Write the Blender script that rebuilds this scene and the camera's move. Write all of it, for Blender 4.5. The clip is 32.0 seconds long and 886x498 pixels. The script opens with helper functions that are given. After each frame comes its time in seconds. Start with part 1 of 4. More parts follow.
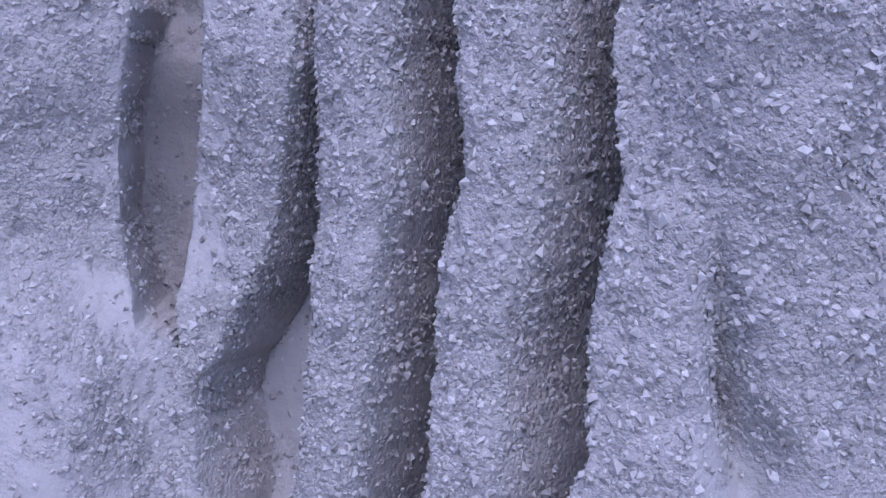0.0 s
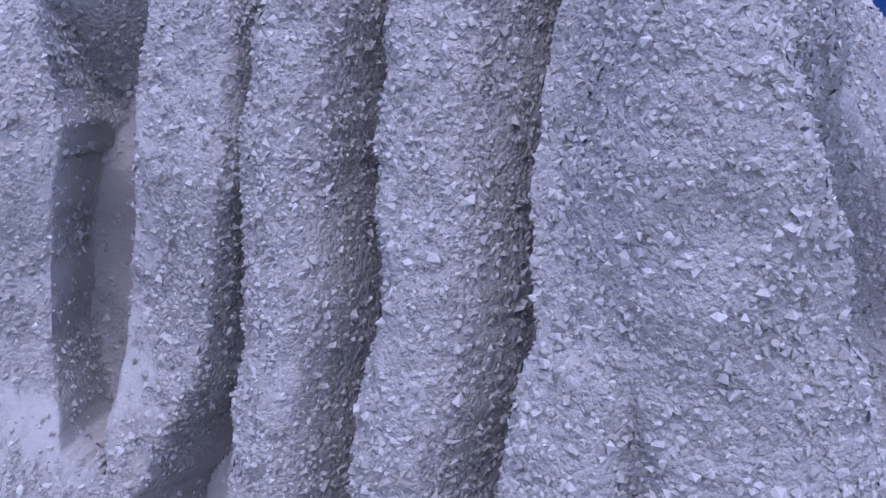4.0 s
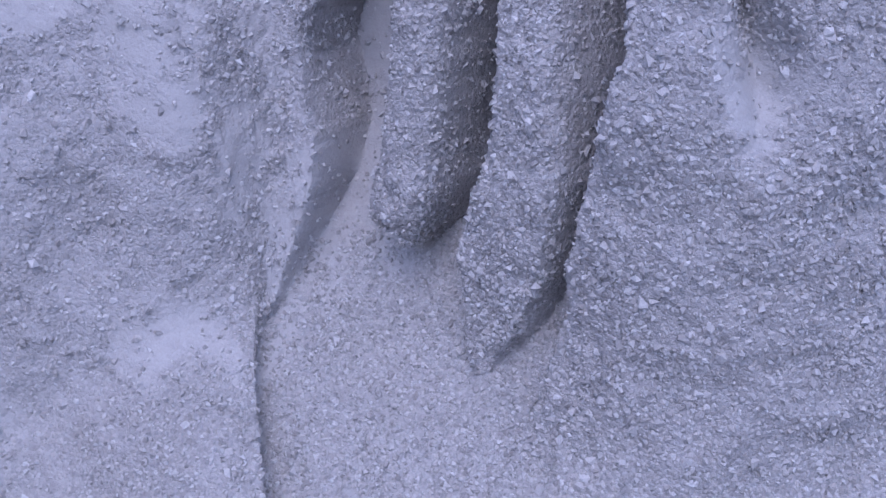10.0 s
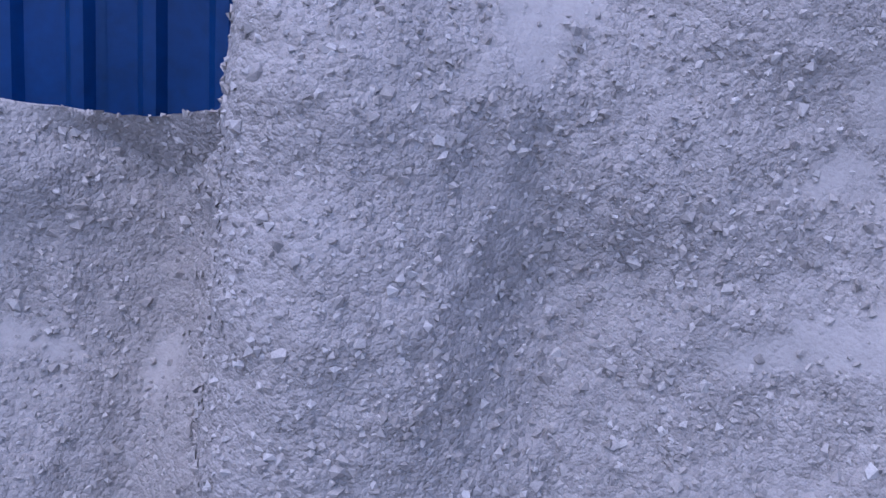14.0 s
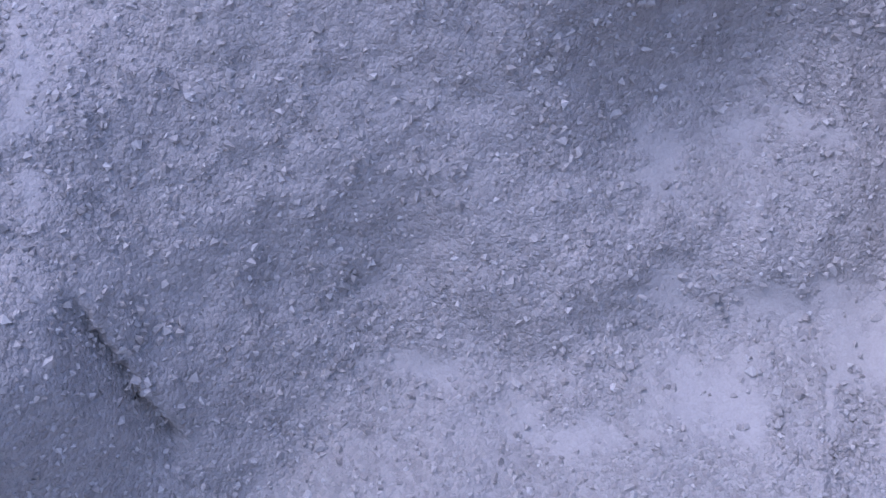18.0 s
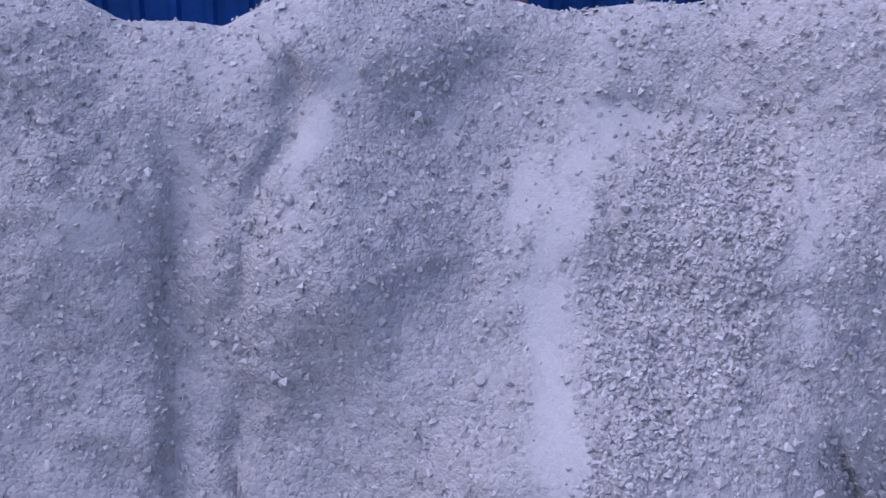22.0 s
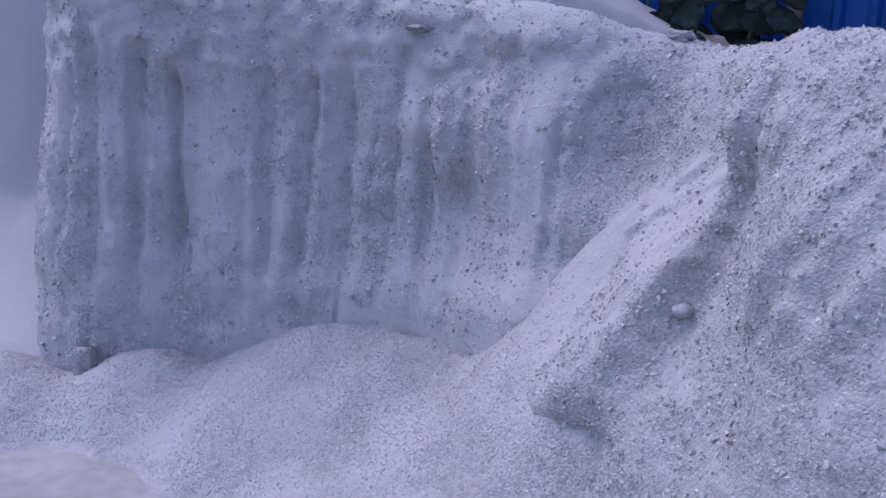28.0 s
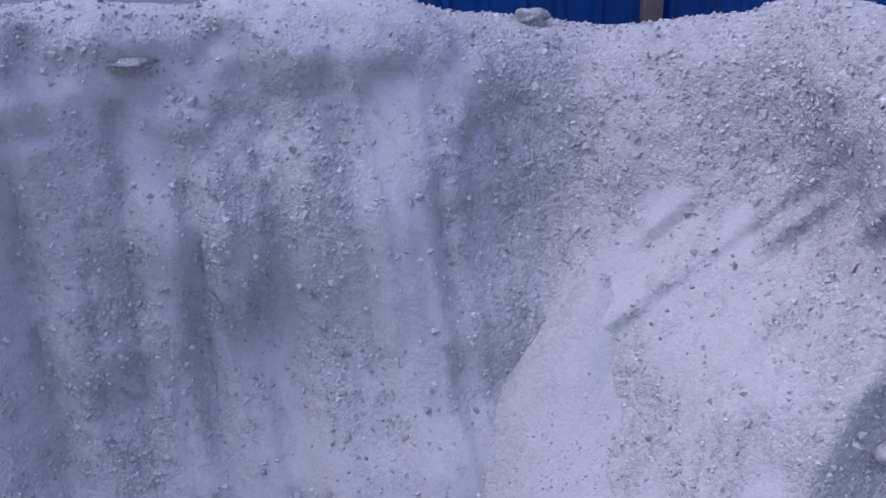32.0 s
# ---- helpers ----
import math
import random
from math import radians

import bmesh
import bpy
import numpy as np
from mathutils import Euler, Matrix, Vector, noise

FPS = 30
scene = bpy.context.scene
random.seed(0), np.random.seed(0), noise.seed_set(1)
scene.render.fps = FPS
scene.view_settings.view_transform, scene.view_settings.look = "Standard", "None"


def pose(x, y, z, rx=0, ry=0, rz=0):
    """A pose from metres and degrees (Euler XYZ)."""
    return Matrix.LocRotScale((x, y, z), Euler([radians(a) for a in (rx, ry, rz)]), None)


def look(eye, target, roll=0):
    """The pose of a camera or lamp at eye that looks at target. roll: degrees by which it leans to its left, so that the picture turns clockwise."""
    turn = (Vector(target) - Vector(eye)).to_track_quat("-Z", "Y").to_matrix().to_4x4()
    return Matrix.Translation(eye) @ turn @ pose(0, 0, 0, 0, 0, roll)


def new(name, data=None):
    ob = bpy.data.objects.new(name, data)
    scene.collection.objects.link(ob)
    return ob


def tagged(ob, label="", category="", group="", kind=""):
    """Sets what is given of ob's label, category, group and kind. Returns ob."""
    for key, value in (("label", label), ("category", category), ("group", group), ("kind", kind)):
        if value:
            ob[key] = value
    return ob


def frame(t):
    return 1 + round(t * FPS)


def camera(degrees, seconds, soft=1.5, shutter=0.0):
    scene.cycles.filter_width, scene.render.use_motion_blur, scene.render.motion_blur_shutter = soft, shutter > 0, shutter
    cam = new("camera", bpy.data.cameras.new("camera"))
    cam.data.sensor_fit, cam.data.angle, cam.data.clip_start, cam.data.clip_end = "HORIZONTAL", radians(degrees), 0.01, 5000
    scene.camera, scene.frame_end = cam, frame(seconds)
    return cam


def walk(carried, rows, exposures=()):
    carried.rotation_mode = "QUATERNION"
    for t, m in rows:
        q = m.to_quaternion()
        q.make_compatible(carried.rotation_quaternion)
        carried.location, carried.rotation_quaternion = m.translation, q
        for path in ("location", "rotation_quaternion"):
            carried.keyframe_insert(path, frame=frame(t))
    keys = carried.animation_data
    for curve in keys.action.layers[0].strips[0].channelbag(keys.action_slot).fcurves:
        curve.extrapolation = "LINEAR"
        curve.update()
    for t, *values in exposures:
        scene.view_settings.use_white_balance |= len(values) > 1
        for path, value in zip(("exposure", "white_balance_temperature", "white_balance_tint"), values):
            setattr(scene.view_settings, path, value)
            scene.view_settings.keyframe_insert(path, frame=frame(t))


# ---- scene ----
# ---- camera ----
cam = camera(44.85, 32.0, soft=1.5)
PATH = [
    (0.0, -0.001, 0.004, 1.502, 79.98, -0.72, 57.64),
    (0.5, -0.036, 0.002, 1.586, 79.50, -0.19, 57.61),
    (1.0, -0.064, 0.007, 1.644, 80.21, 0.01, 58.08),
    (1.5, -0.086, 0.006, 1.674, 80.96, 0.08, 58.34),
    (2.0, -0.102, -0.015, 1.695, 81.92, -0.21, 58.23),
    (2.5, -0.089, -0.019, 1.699, 82.94, -0.59, 58.68),
    (4.5, 0.052, 0.386, 1.655, 81.01, -0.71, 61.99),
    (5.0, 0.090, 0.415, 1.634, 80.44, -0.61, 59.13),
    (5.5, 0.137, 0.430, 1.617, 79.96, -0.47, 56.78),
    (6.0, 0.198, 0.444, 1.605, 79.34, -0.33, 53.91),
    (6.5, 0.259, 0.436, 1.605, 78.56, -0.45, 51.44),
    (7.0, 0.308, 0.408, 1.577, 77.51, 0.32, 50.68),
    (7.5, 0.347, 0.349, 1.535, 74.80, 1.31, 51.21),
    (8.0, 0.364, 0.271, 1.511, 72.13, 1.61, 52.87),
    (8.5, 0.362, 0.138, 1.440, 70.62, 1.69, 54.63),
    (9.0, 0.367, 0.028, 1.398, 68.87, 1.54, 57.09),
    (9.5, 0.375, -0.063, 1.374, 67.67, 1.28, 59.34),
    (10.0, 0.377, -0.130, 1.363, 66.70, 1.13, 63.06),
    (10.5, 0.310, -0.189, 1.358, 67.03, 0.78, 66.11),
    (11.0, 0.126, -0.259, 1.332, 69.28, 0.55, 70.13),
    (11.5, -0.124, -0.349, 1.273, 74.14, 0.21, 74.16),
    (12.0, -0.313, -0.427, 1.243, 77.98, -0.57, 77.01),
    (12.5, -0.505, -0.470, 1.353, 77.38, -1.87, 81.20),
    (13.0, -0.591, -0.482, 1.293, 81.20, -2.23, 84.60),
    (13.5, -0.652, -0.501, 1.281, 82.22, -2.76, 87.68),
    (15.5, -0.559, -0.393, 1.368, 69.50, 0.87, 103.01),
    (16.0, -0.491, -0.455, 1.355, 68.78, 0.55, 105.13),
    (16.5, -0.411, -0.552, 1.345, 68.25, 0.47, 108.04),
    (17.0, -0.357, -0.627, 1.336, 68.25, 0.53, 111.14),
    (17.5, -0.308, -0.736, 1.351, 67.91, 0.53, 114.52),
    (18.0, -0.250, -0.847, 1.366, 68.25, 0.53, 117.44),
    (18.5, -0.224, -0.902, 1.389, 68.66, 0.63, 120.82),
    (19.0, -0.180, -0.969, 1.403, 69.77, 0.56, 124.24),
    (19.5, -0.134, -1.019, 1.411, 70.85, 0.42, 126.76),
    (20.0, -0.083, -1.060, 1.425, 72.09, 0.24, 130.03),
    (20.5, -0.032, -1.116, 1.463, 72.21, -0.05, 132.91),
    (21.0, 0.030, -1.167, 1.468, 72.62, -0.41, 134.77),
    (21.5, 0.095, -1.214, 1.471, 72.68, -0.60, 137.52),
    (22.0, 0.162, -1.263, 1.483, 72.50, -0.79, 140.59),
    (22.5, 0.239, -1.326, 1.508, 72.03, -1.23, 142.73),
    (23.0, 0.297, -1.361, 1.500, 72.75, -1.16, 147.28),
    (23.5, 0.348, -1.395, 1.505, 72.97, -1.08, 151.27),
    (24.0, 0.445, -1.445, 1.534, 72.54, -1.09, 155.19),
    (24.5, 0.548, -1.487, 1.542, 72.67, -1.13, 159.22),
    (25.0, 0.627, -1.505, 1.546, 72.94, -0.99, 162.86),
    (25.5, 0.751, -1.510, 1.552, 73.39, -1.11, 166.63),
    (26.0, 0.836, -1.513, 1.562, 73.60, -0.94, 170.17),
    (26.5, 0.946, -1.538, 1.573, 73.56, -0.64, 174.40),
    (28.5, 1.395, -1.671, 1.531, 73.53, -1.31, 180.10),
    (29.0, 1.498, -1.744, 1.499, 74.05, -0.98, 173.49),
    (29.5, 1.742, -1.932, 1.472, 74.66, -0.40, 164.27),
    (30.0, 1.849, -2.338, 1.543, 73.09, 1.99, 157.94),
    (30.5, 2.039, -2.837, 1.628, 70.48, 2.07, 148.26),
    (31.0, 2.111, -3.190, 1.666, 69.23, 1.72, 142.52),
    (31.5, 2.122, -3.346, 1.654, 68.79, 1.98, 141.49),
    (32.0, 2.310, -3.534, 1.681, 67.73, 0.65, 138.82),
]
walk(cam, [(t, pose(x, y, z, rx, ry, rz)) for t, x, y, z, rx, ry, rz in PATH],
     exposures=[(0.0, 0.24, 5130, 29), (7.0, 0.2, 5130, 28), (10.0, 0.09, 5050, 26), (14.0, 0.04, 5090, 26), (17.0, 0.12, 5160, 27), (21.0, 0.16, 5310, 28), (26.0, 0.26, 5420, 29), (29.0, 0.16, 5340, 28), (32.0, 0.14, 5310, 27)])

# ---- light: a pale overcast sky, brightest over the open yard ----
sky = bpy.data.worlds.new("sky")
scene.world = sky
sky.use_nodes = True
tex = sky.node_tree.nodes.new("ShaderNodeTexSky")
tex.sky_type, tex.sun_disc = "NISHITA", False
tex.sun_elevation, tex.sun_rotation = radians(63), radians(125)
tex.air_density, tex.dust_density, tex.ozone_density = 1.0, 3.0, 1.0
sky.node_tree.links.new(tex.outputs[0], sky.node_tree.nodes["Background"].inputs[0])
sky.node_tree.nodes["Background"].inputs[1].default_value = 0.245
sun = new("sun", bpy.data.lights.new("sun", "SUN"))
sun.data.energy, sun.data.angle, sun.data.color = 0.36, radians(80), (1.0, 0.96, 0.9)
sun.matrix_world = look((2.6, -1.8, 6.2), (0, 0, 0))

# ---- materials ----
def material(name):
    m = bpy.data.materials.new(name)
    m.use_nodes = True
    n, l = m.node_tree.nodes, m.node_tree.links
    return m, n, l, n["Principled BSDF"]


def node(n, kind, **values):
    made = n.new("ShaderNode" + kind)
    for key, value in values.items():
        made.inputs[key.replace("_", " ")].default_value = value
    return made


def ramp(n, l, source, stops):
    r = n.new("ShaderNodeValToRGB")
    while len(r.color_ramp.elements) < len(stops):
        r.color_ramp.elements.new(0.5)
    for e, (at, colour) in zip(r.color_ramp.elements, stops):
        e.position, e.color = at, (*colour, 1)
    l.new(source, r.inputs[0])
    return r.outputs[0]


def mixed(n, l, a, b, amount, how="MIX"):
    m = n.new("ShaderNodeMix")
    m.data_type, m.blend_type = "RGBA", how
    for socket, value in ((m.inputs[0], amount), (m.inputs[6], a), (m.inputs[7], b)):
        if isinstance(value, (int, float)):
            socket.default_value = value
        elif isinstance(value, tuple):
            socket.default_value = (*value, 1)
        else:
            l.new(value, socket)
    return m.outputs[2]


def make_grit():
    """Crushed limestone: fine dust with sharp grains bedded in it."""
    m, n, l, p = material("grit")
    where = n.new("ShaderNodeTexCoord").outputs["Object"]
    dusty = n.new("ShaderNodeAttribute")
    dusty.attribute_name = "dust"
    big, fine = node(n, "TexNoise", Scale=2.3, Detail=5), node(n, "TexNoise", Scale=240.0, Detail=3)
    cells, small = node(n, "TexVoronoi", Scale=105.0), node(n, "TexVoronoi", Scale=260.0)
    for t in (big, fine, cells, small):
        l.new(where, t.inputs["Vector"])
    tone = ramp(n, l, big.outputs[0], [(0.3, (0.315, 0.3, 0.29)), (0.55, (0.34, 0.325, 0.314)), (0.75, (0.36, 0.338, 0.322))])
    grain = ramp(n, l, cells.outputs["Color"], [(0.1, (0.72, 0.72, 0.72)), (0.5, (0.95, 0.95, 0.95)), (0.9, (1.18, 1.18, 1.18))])
    body = mixed(n, l, tone, grain, 0.8, "MULTIPLY")
    powder = ramp(n, l, fine.outputs[0], [(0.35, (0.362, 0.347, 0.336)), (0.65, (0.4, 0.385, 0.374))])
    l.new(mixed(n, l, body, powder, dusty.outputs["Fac"]), p.inputs["Base Color"])
    p.inputs["Roughness"].default_value = 0.92
    p.inputs["Specular IOR Level"].default_value = 0.2
    keep = node(n, "Math")
    keep.operation, keep.inputs[0].default_value = "SUBTRACT", 1.0
    l.new(dusty.outputs["Fac"], keep.inputs[1])
    add = n.new("ShaderNodeMath")
    add.operation = "MULTIPLY_ADD"
    l.new(small.outputs["Distance"], add.inputs[0])
    add.inputs[1].default_value = 0.5
    l.new(cells.outputs["Distance"], add.inputs[2])
    b = node(n, "Bump", Strength=0.9, Distance=0.006)
    b.invert = True
    scale = n.new("ShaderNodeMath")
    scale.operation = "MULTIPLY"
    l.new(add.outputs[0], scale.inputs[0])
    l.new(keep.outputs[0], scale.inputs[1])
    l.new(scale.outputs[0], b.inputs["Height"])
    c = node(n, "Bump", Strength=0.35, Distance=0.003)
    l.new(fine.outputs[0], c.inputs["Height"])
    l.new(b.outputs[0], c.inputs["Normal"])
    l.new(c.outputs[0], p.inputs["Normal"])
    return m


def make_chip():
    m, n, l, p = material("chip")
    island = n.new("ShaderNodeNewGeometry").outputs["Random Per Island"]
    where = n.new("ShaderNodeTexCoord").outputs["Object"]
    fine = node(n, "TexNoise", Scale=320.0, Detail=2)
    big = node(n, "TexNoise", Scale=2.3, Detail=5)
    l.new(where, fine.inputs["Vector"])
    l.new(where, big.inputs["Vector"])
    own = ramp(n, l, island, [(0.0, (0.26, 0.247, 0.237)), (0.3, (0.34, 0.325, 0.312)), (0.7, (0.4, 0.385, 0.372)), (0.94, (0.44, 0.426, 0.414)), (1.0, (0.49, 0.48, 0.47))])
    cover = ramp(n, l, fine.outputs[0], [(0.3, (0.86, 0.86, 0.86)), (0.7, (1.1, 1.09, 1.08))])
    l.new(mixed(n, l, own, cover, 1.0, "MULTIPLY"), p.inputs["Base Color"])
    p.inputs["Roughness"].default_value = 0.75
    p.inputs["Specular IOR Level"].default_value = 0.35
    b = node(n, "Bump", Strength=0.4, Distance=0.002)
    l.new(fine.outputs[0], b.inputs["Height"])
    l.new(b.outputs[0], p.inputs["Normal"])
    return m


def make_plain(name, colour, rough_value=0.6, metal=0.0, scale=8.0, spread=0.25, spec=0.5):
    m, n, l, p = material(name)
    where = n.new("ShaderNodeTexCoord").outputs["Object"]
    stain, fine = node(n, "TexNoise", Scale=scale, Detail=6), node(n, "TexNoise", Scale=scale * 14, Detail=3)
    l.new(where, stain.inputs["Vector"])
    l.new(where, fine.inputs["Vector"])
    dark, light = tuple(c * (1 - spread) for c in colour), tuple(min(1, c * (1 + spread)) for c in colour)
    a = ramp(n, l, stain.outputs[0], [(0.3, dark), (0.7, light)])
    f = ramp(n, l, fine.outputs[0], [(0.3, (0.85, 0.85, 0.85)), (0.7, (1.1, 1.1, 1.1))])
    l.new(mixed(n, l, a, f, 1.0, "MULTIPLY"), p.inputs["Base Color"])
    p.inputs["Roughness"].default_value, p.inputs["Metallic"].default_value = rough_value, metal
    p.inputs["Specular IOR Level"].default_value = spec
    b = node(n, "Bump", Strength=0.2, Distance=0.004)
    l.new(fine.outputs[0], b.inputs["Height"])
    l.new(b.outputs[0], p.inputs["Normal"])
    return m


def make_leaf(name, blade, grey):
    """A leaf with a paler midrib and grey dust in blotches."""
    m, n, l, p = material(name)
    where = n.new("ShaderNodeTexCoord").outputs["UV"]
    place_at = n.new("ShaderNodeTexCoord").outputs["Object"]
    wave = node(n, "TexWave", Scale=5.5, Distortion=1.5, Detail=1)
    wave.wave_type, wave.bands_direction = "BANDS", "X"
    blotch = node(n, "TexNoise", Scale=16.0, Detail=6)
    l.new(where, wave.inputs["Vector"])
    l.new(place_at, blotch.inputs["Vector"])
    dusty = ramp(n, l, blotch.outputs[0], [(0.42, (0, 0, 0)), (0.72, (0.7, 0.7, 0.7))])
    vein = ramp(n, l, wave.outputs[0], [(0.0, tuple(c * 1.15 for c in blade)), (0.25, blade), (1.0, tuple(c * 0.93 for c in blade))])
    l.new(mixed(n, l, vein, grey, dusty), p.inputs["Base Color"])
    p.inputs["Roughness"].default_value = 0.55
    b = node(n, "Bump", Strength=0.15, Distance=0.003)
    l.new(wave.outputs[0], b.inputs["Height"])
    l.new(b.outputs[0], p.inputs["Normal"])
    return m


GRIT, CHIP = make_grit(), make_chip()
STONE = make_plain("pale_stone", (0.36, 0.348, 0.337), 0.85, 0.0, 60.0, 0.18, 0.3)
LEAF = make_leaf("dusty_leaf", (0.085, 0.135, 0.112), (0.3, 0.32, 0.31))
DARK_LEAF = make_leaf("dark_leaf", (0.022, 0.04, 0.032), (0.09, 0.095, 0.09))
DRY_LEAF = make_leaf("dry_leaf", (0.4, 0.25, 0.22), (0.5, 0.38, 0.35))
STEM = make_plain("leaf_stem", (0.03, 0.05, 0.035), 0.7)
PEBBLE = make_plain("pebble_stone", (0.33, 0.32, 0.31), 0.8, 0.0, 40.0, 0.2, 0.3)
SACK = make_plain("white_sack", (0.6, 0.6, 0.6), 0.6, 0.0, 14.0, 0.15)
BLUE = make_plain("blue_paint", (0.012, 0.075, 0.26), 0.42, 0.0, 2.0, 0.2)
POST = make_plain("post_wood", (0.13, 0.095, 0.08), 0.85)
SOIL = make_plain("yard_soil", (0.33, 0.31, 0.29), 0.95, 0.0, 1.2, 0.25)

# ---- plan of the bank: metres, z up ----
LINE_X = [-1.7, -1.9, -1.55, -1.34, -1.2, -1.02, -1.14, -1.6, -2.02, -2.14, -2.22, -2.26, -2.14, -2.2, -1.95, -1.62, -1.24, -0.78, -0.32, 0.08, 0.36, 0.5, 0.54, 0.62, 1.05, 1.65, 2.25, 2.78, 3.0]
LINE_Y = [4.7, 3.6, 2.85, 2.32, 1.86, 1.42, 1.1, 0.92, 0.68, 0.36, 0.0, -0.36, -0.72, -1.04, -1.52, -2.0, -2.48, -2.88, -3.2, -3.48, -3.72, -4.2, -4.8, -5.14, -5.28, -5.48, -5.6, -5.66, -6.3]
CREST_U = [0.0, 0.6, 1.2, 1.6, 2.1, 2.5, 2.85, 3.2, 3.6, 4.4, 4.72, 4.95, 5.1, 5.25, 5.45, 5.8, 6.365, 6.39, 6.57, 6.8, 7.24, 7.77, 8.22, 8.45, 8.73, 8.87, 8.99, 9.06, 9.12, 9.23, 9.36, 9.47, 9.71, 10.01, 10.26, 10.41, 10.82, 11.12, 11.26, 11.46, 11.78, 11.94, 12.1, 12.26, 12.56, 13.05, 13.56, 14.81]
CREST_Z = [1.180, 1.344, 1.632, 1.691, 1.820, 1.875, 1.935, 2.020, 2.120, 2.100, 2.000, 1.890, 1.820, 1.838, 2.000, 1.950, 1.828, 1.211, 1.192, 1.200, 1.360, 1.420, 1.320, 1.282, 1.349, 1.351, 1.309, 1.272, 1.284, 1.279, 1.345, 1.390, 1.409, 1.480, 1.440, 1.384, 1.366, 1.317, 1.322, 1.299, 1.202, 1.240, 1.298, 1.326, 1.320, 1.340, 1.400, 1.450]
LEAN = [0.4, 0.4, 0.4, 0.35, 0.3, 0.2, 0.25, 0.25, 0.2, 0.14, 0.12, 0.12, 0.1, 0.1, 0.15, 0.25, 0.35, 0.35, 0.35, 0.35, 0.35, 0.3, 0.3, 0.2, 0.15, 0.12, 0.12, 0.12, 0.12]
REF = 1.05          # height at which the line is drawn


PROFILE_U = [0, 1.8, 2.5, 3, 3.4, 3.7, 3.95, 4.4, 4.8, 5.05, 5.35, 5.65, 5.95, 6.25, 6.4, 6.6, 6.85, 7.15, 7.5, 7.85, 8.1, 8.35, 8.6, 8.85, 9.1, 9.5, 9.9, 10.2, 10.5, 10.8, 11, 11.2, 11.45, 11.8, 12.15, 12.5, 12.9, 13.4, 14.9]
PROFILE_Z = [0.25, 0.6, 0.9, 1.2, 1.6]
PROFILE = (
    [0.02, 0.06, 0.09, 0.07, 0, -0.09, -0.12, -0.07, 0.06, 0.17, 0.17, 0.14, 0.13, 0.16, 0.2, 0.16, 0.06, -0.05, -0.08, 0.02, 0.09, 0.11, 0.08, 0.04, 0.01, 0.01, 0.02, 0.03, 0.03, 0.03, 0.04, 0.11, 0.16, 0.21, 0.25, 0.04, -0.04, -0.05, -0.04],
    [0.02, 0.05, 0.07, 0.05, 0.02, -0.03, -0.05, -0, 0.03, 0.15, 0.13, 0.14, 0.16, 0.18, 0.18, 0.15, 0.01, 0.01, -0.09, 0.03, 0.26, 0.27, 0.16, 0.01, 0, -0.01, 0.05, 0.11, 0.05, -0.03, -0.09, -0.03, 0.04, 0.13, 0.1, -0.08, -0.09, -0.07, -0.03],
    [0.02, 0.07, 0.1, 0.1, 0.09, -0.01, -0.02, 0.03, 0.03, 0.13, 0.06, 0.06, 0.08, 0.19, 0.1, 0.03, -0.11, -0.02, -0.03, -0.01, 0.06, 0.03, 0.02, 0.08, 0, -0.01, 0.02, 0.01, 0.08, 0, -0.15, -0.18, -0.13, -0.04, 0.06, 0, -0.13, -0.1, -0.05],
    [0.01, 0.01, 0.01, 0.05, 0.1, 0.03, -0.01, 0.04, -0.02, 0.01, -0.02, 0.08, 0.15, 0.15, 0.1, 0.04, 0.01, 0.03, 0.01, -0.04, -0.11, -0.16, -0.15, -0.05, -0.02, 0, -0.06, -0.07, 0.02, 0.04, 0.01, -0.03, -0.14, -0.07, -0.02, -0.1, -0.12, -0.08, -0.03],
    [-0.02, 0, 0.02, 0.07, 0.15, 0.14, -0.03, 0.08, 0.06, 0.08, 0.05, 0.03, 0.03, 0.03, 0.02, 0.01, 0.01, 0, 0, -0.01, -0.03, -0.03, -0.03, -0.02, -0.01, -0.01, -0.01, 0, 0.01, 0.01, 0.01, 0, -0.01, -0.02, -0.02, -0.02, -0.02, -0.02, -0.01],
)


def smooth(k, values):
    """Catmull-Rom through values at knots 0, 1, 2 ..."""
    v = np.asarray(values, float)
    k = np.clip(k, 0, len(v) - 1.000001)
    i = np.floor(k).astype(int)
    f = k - i
    a, b, c, d = (v[np.clip(i + j, 0, len(v) - 1)] for j in (-1, 0, 1, 2))
    return b + 0.5 * f * (c - a + f * (2 * a - 5 * b + 4 * c - d + f * (3 * (b - c) + d - a)))


KNOTS = np.linspace(0, len(LINE_X) - 1, 6001)
PX, PY = smooth(KNOTS, LINE_X), smooth(KNOTS, LINE_Y)
ARC = np.concatenate([[0], np.cumsum(np.hypot(np.diff(PX), np.diff(PY)))])
TX, TY = np.gradient(PX, ARC), np.gradient(PY, ARC)
for _ in range(120):      # calm the turning of the cross-sections
    TX[1:-1], TY[1:-1] = (TX[:-2] + TX[1:-1] + TX[2:]) / 3, (TY[:-2] + TY[1:-1] + TY[2:]) / 3
calm = np.maximum(np.clip((ARC - 10.0) / 0.6, 0, 1), np.clip(1.6 - np.abs(ARC - 6.65) / 0.55, 0, 1))      # calmer round the inner corners
for axis in (TX, TY):
    axis += calm * (np.convolve(np.pad(axis, 180, mode="edge"), np.hanning(361) / np.hanning(361).sum(), "valid") - axis)
TL = np.hypot(TX, TY)
NX, NY = -TY / TL, TX / TL        # towards the open yard
LENGTH = float(ARC[-1])


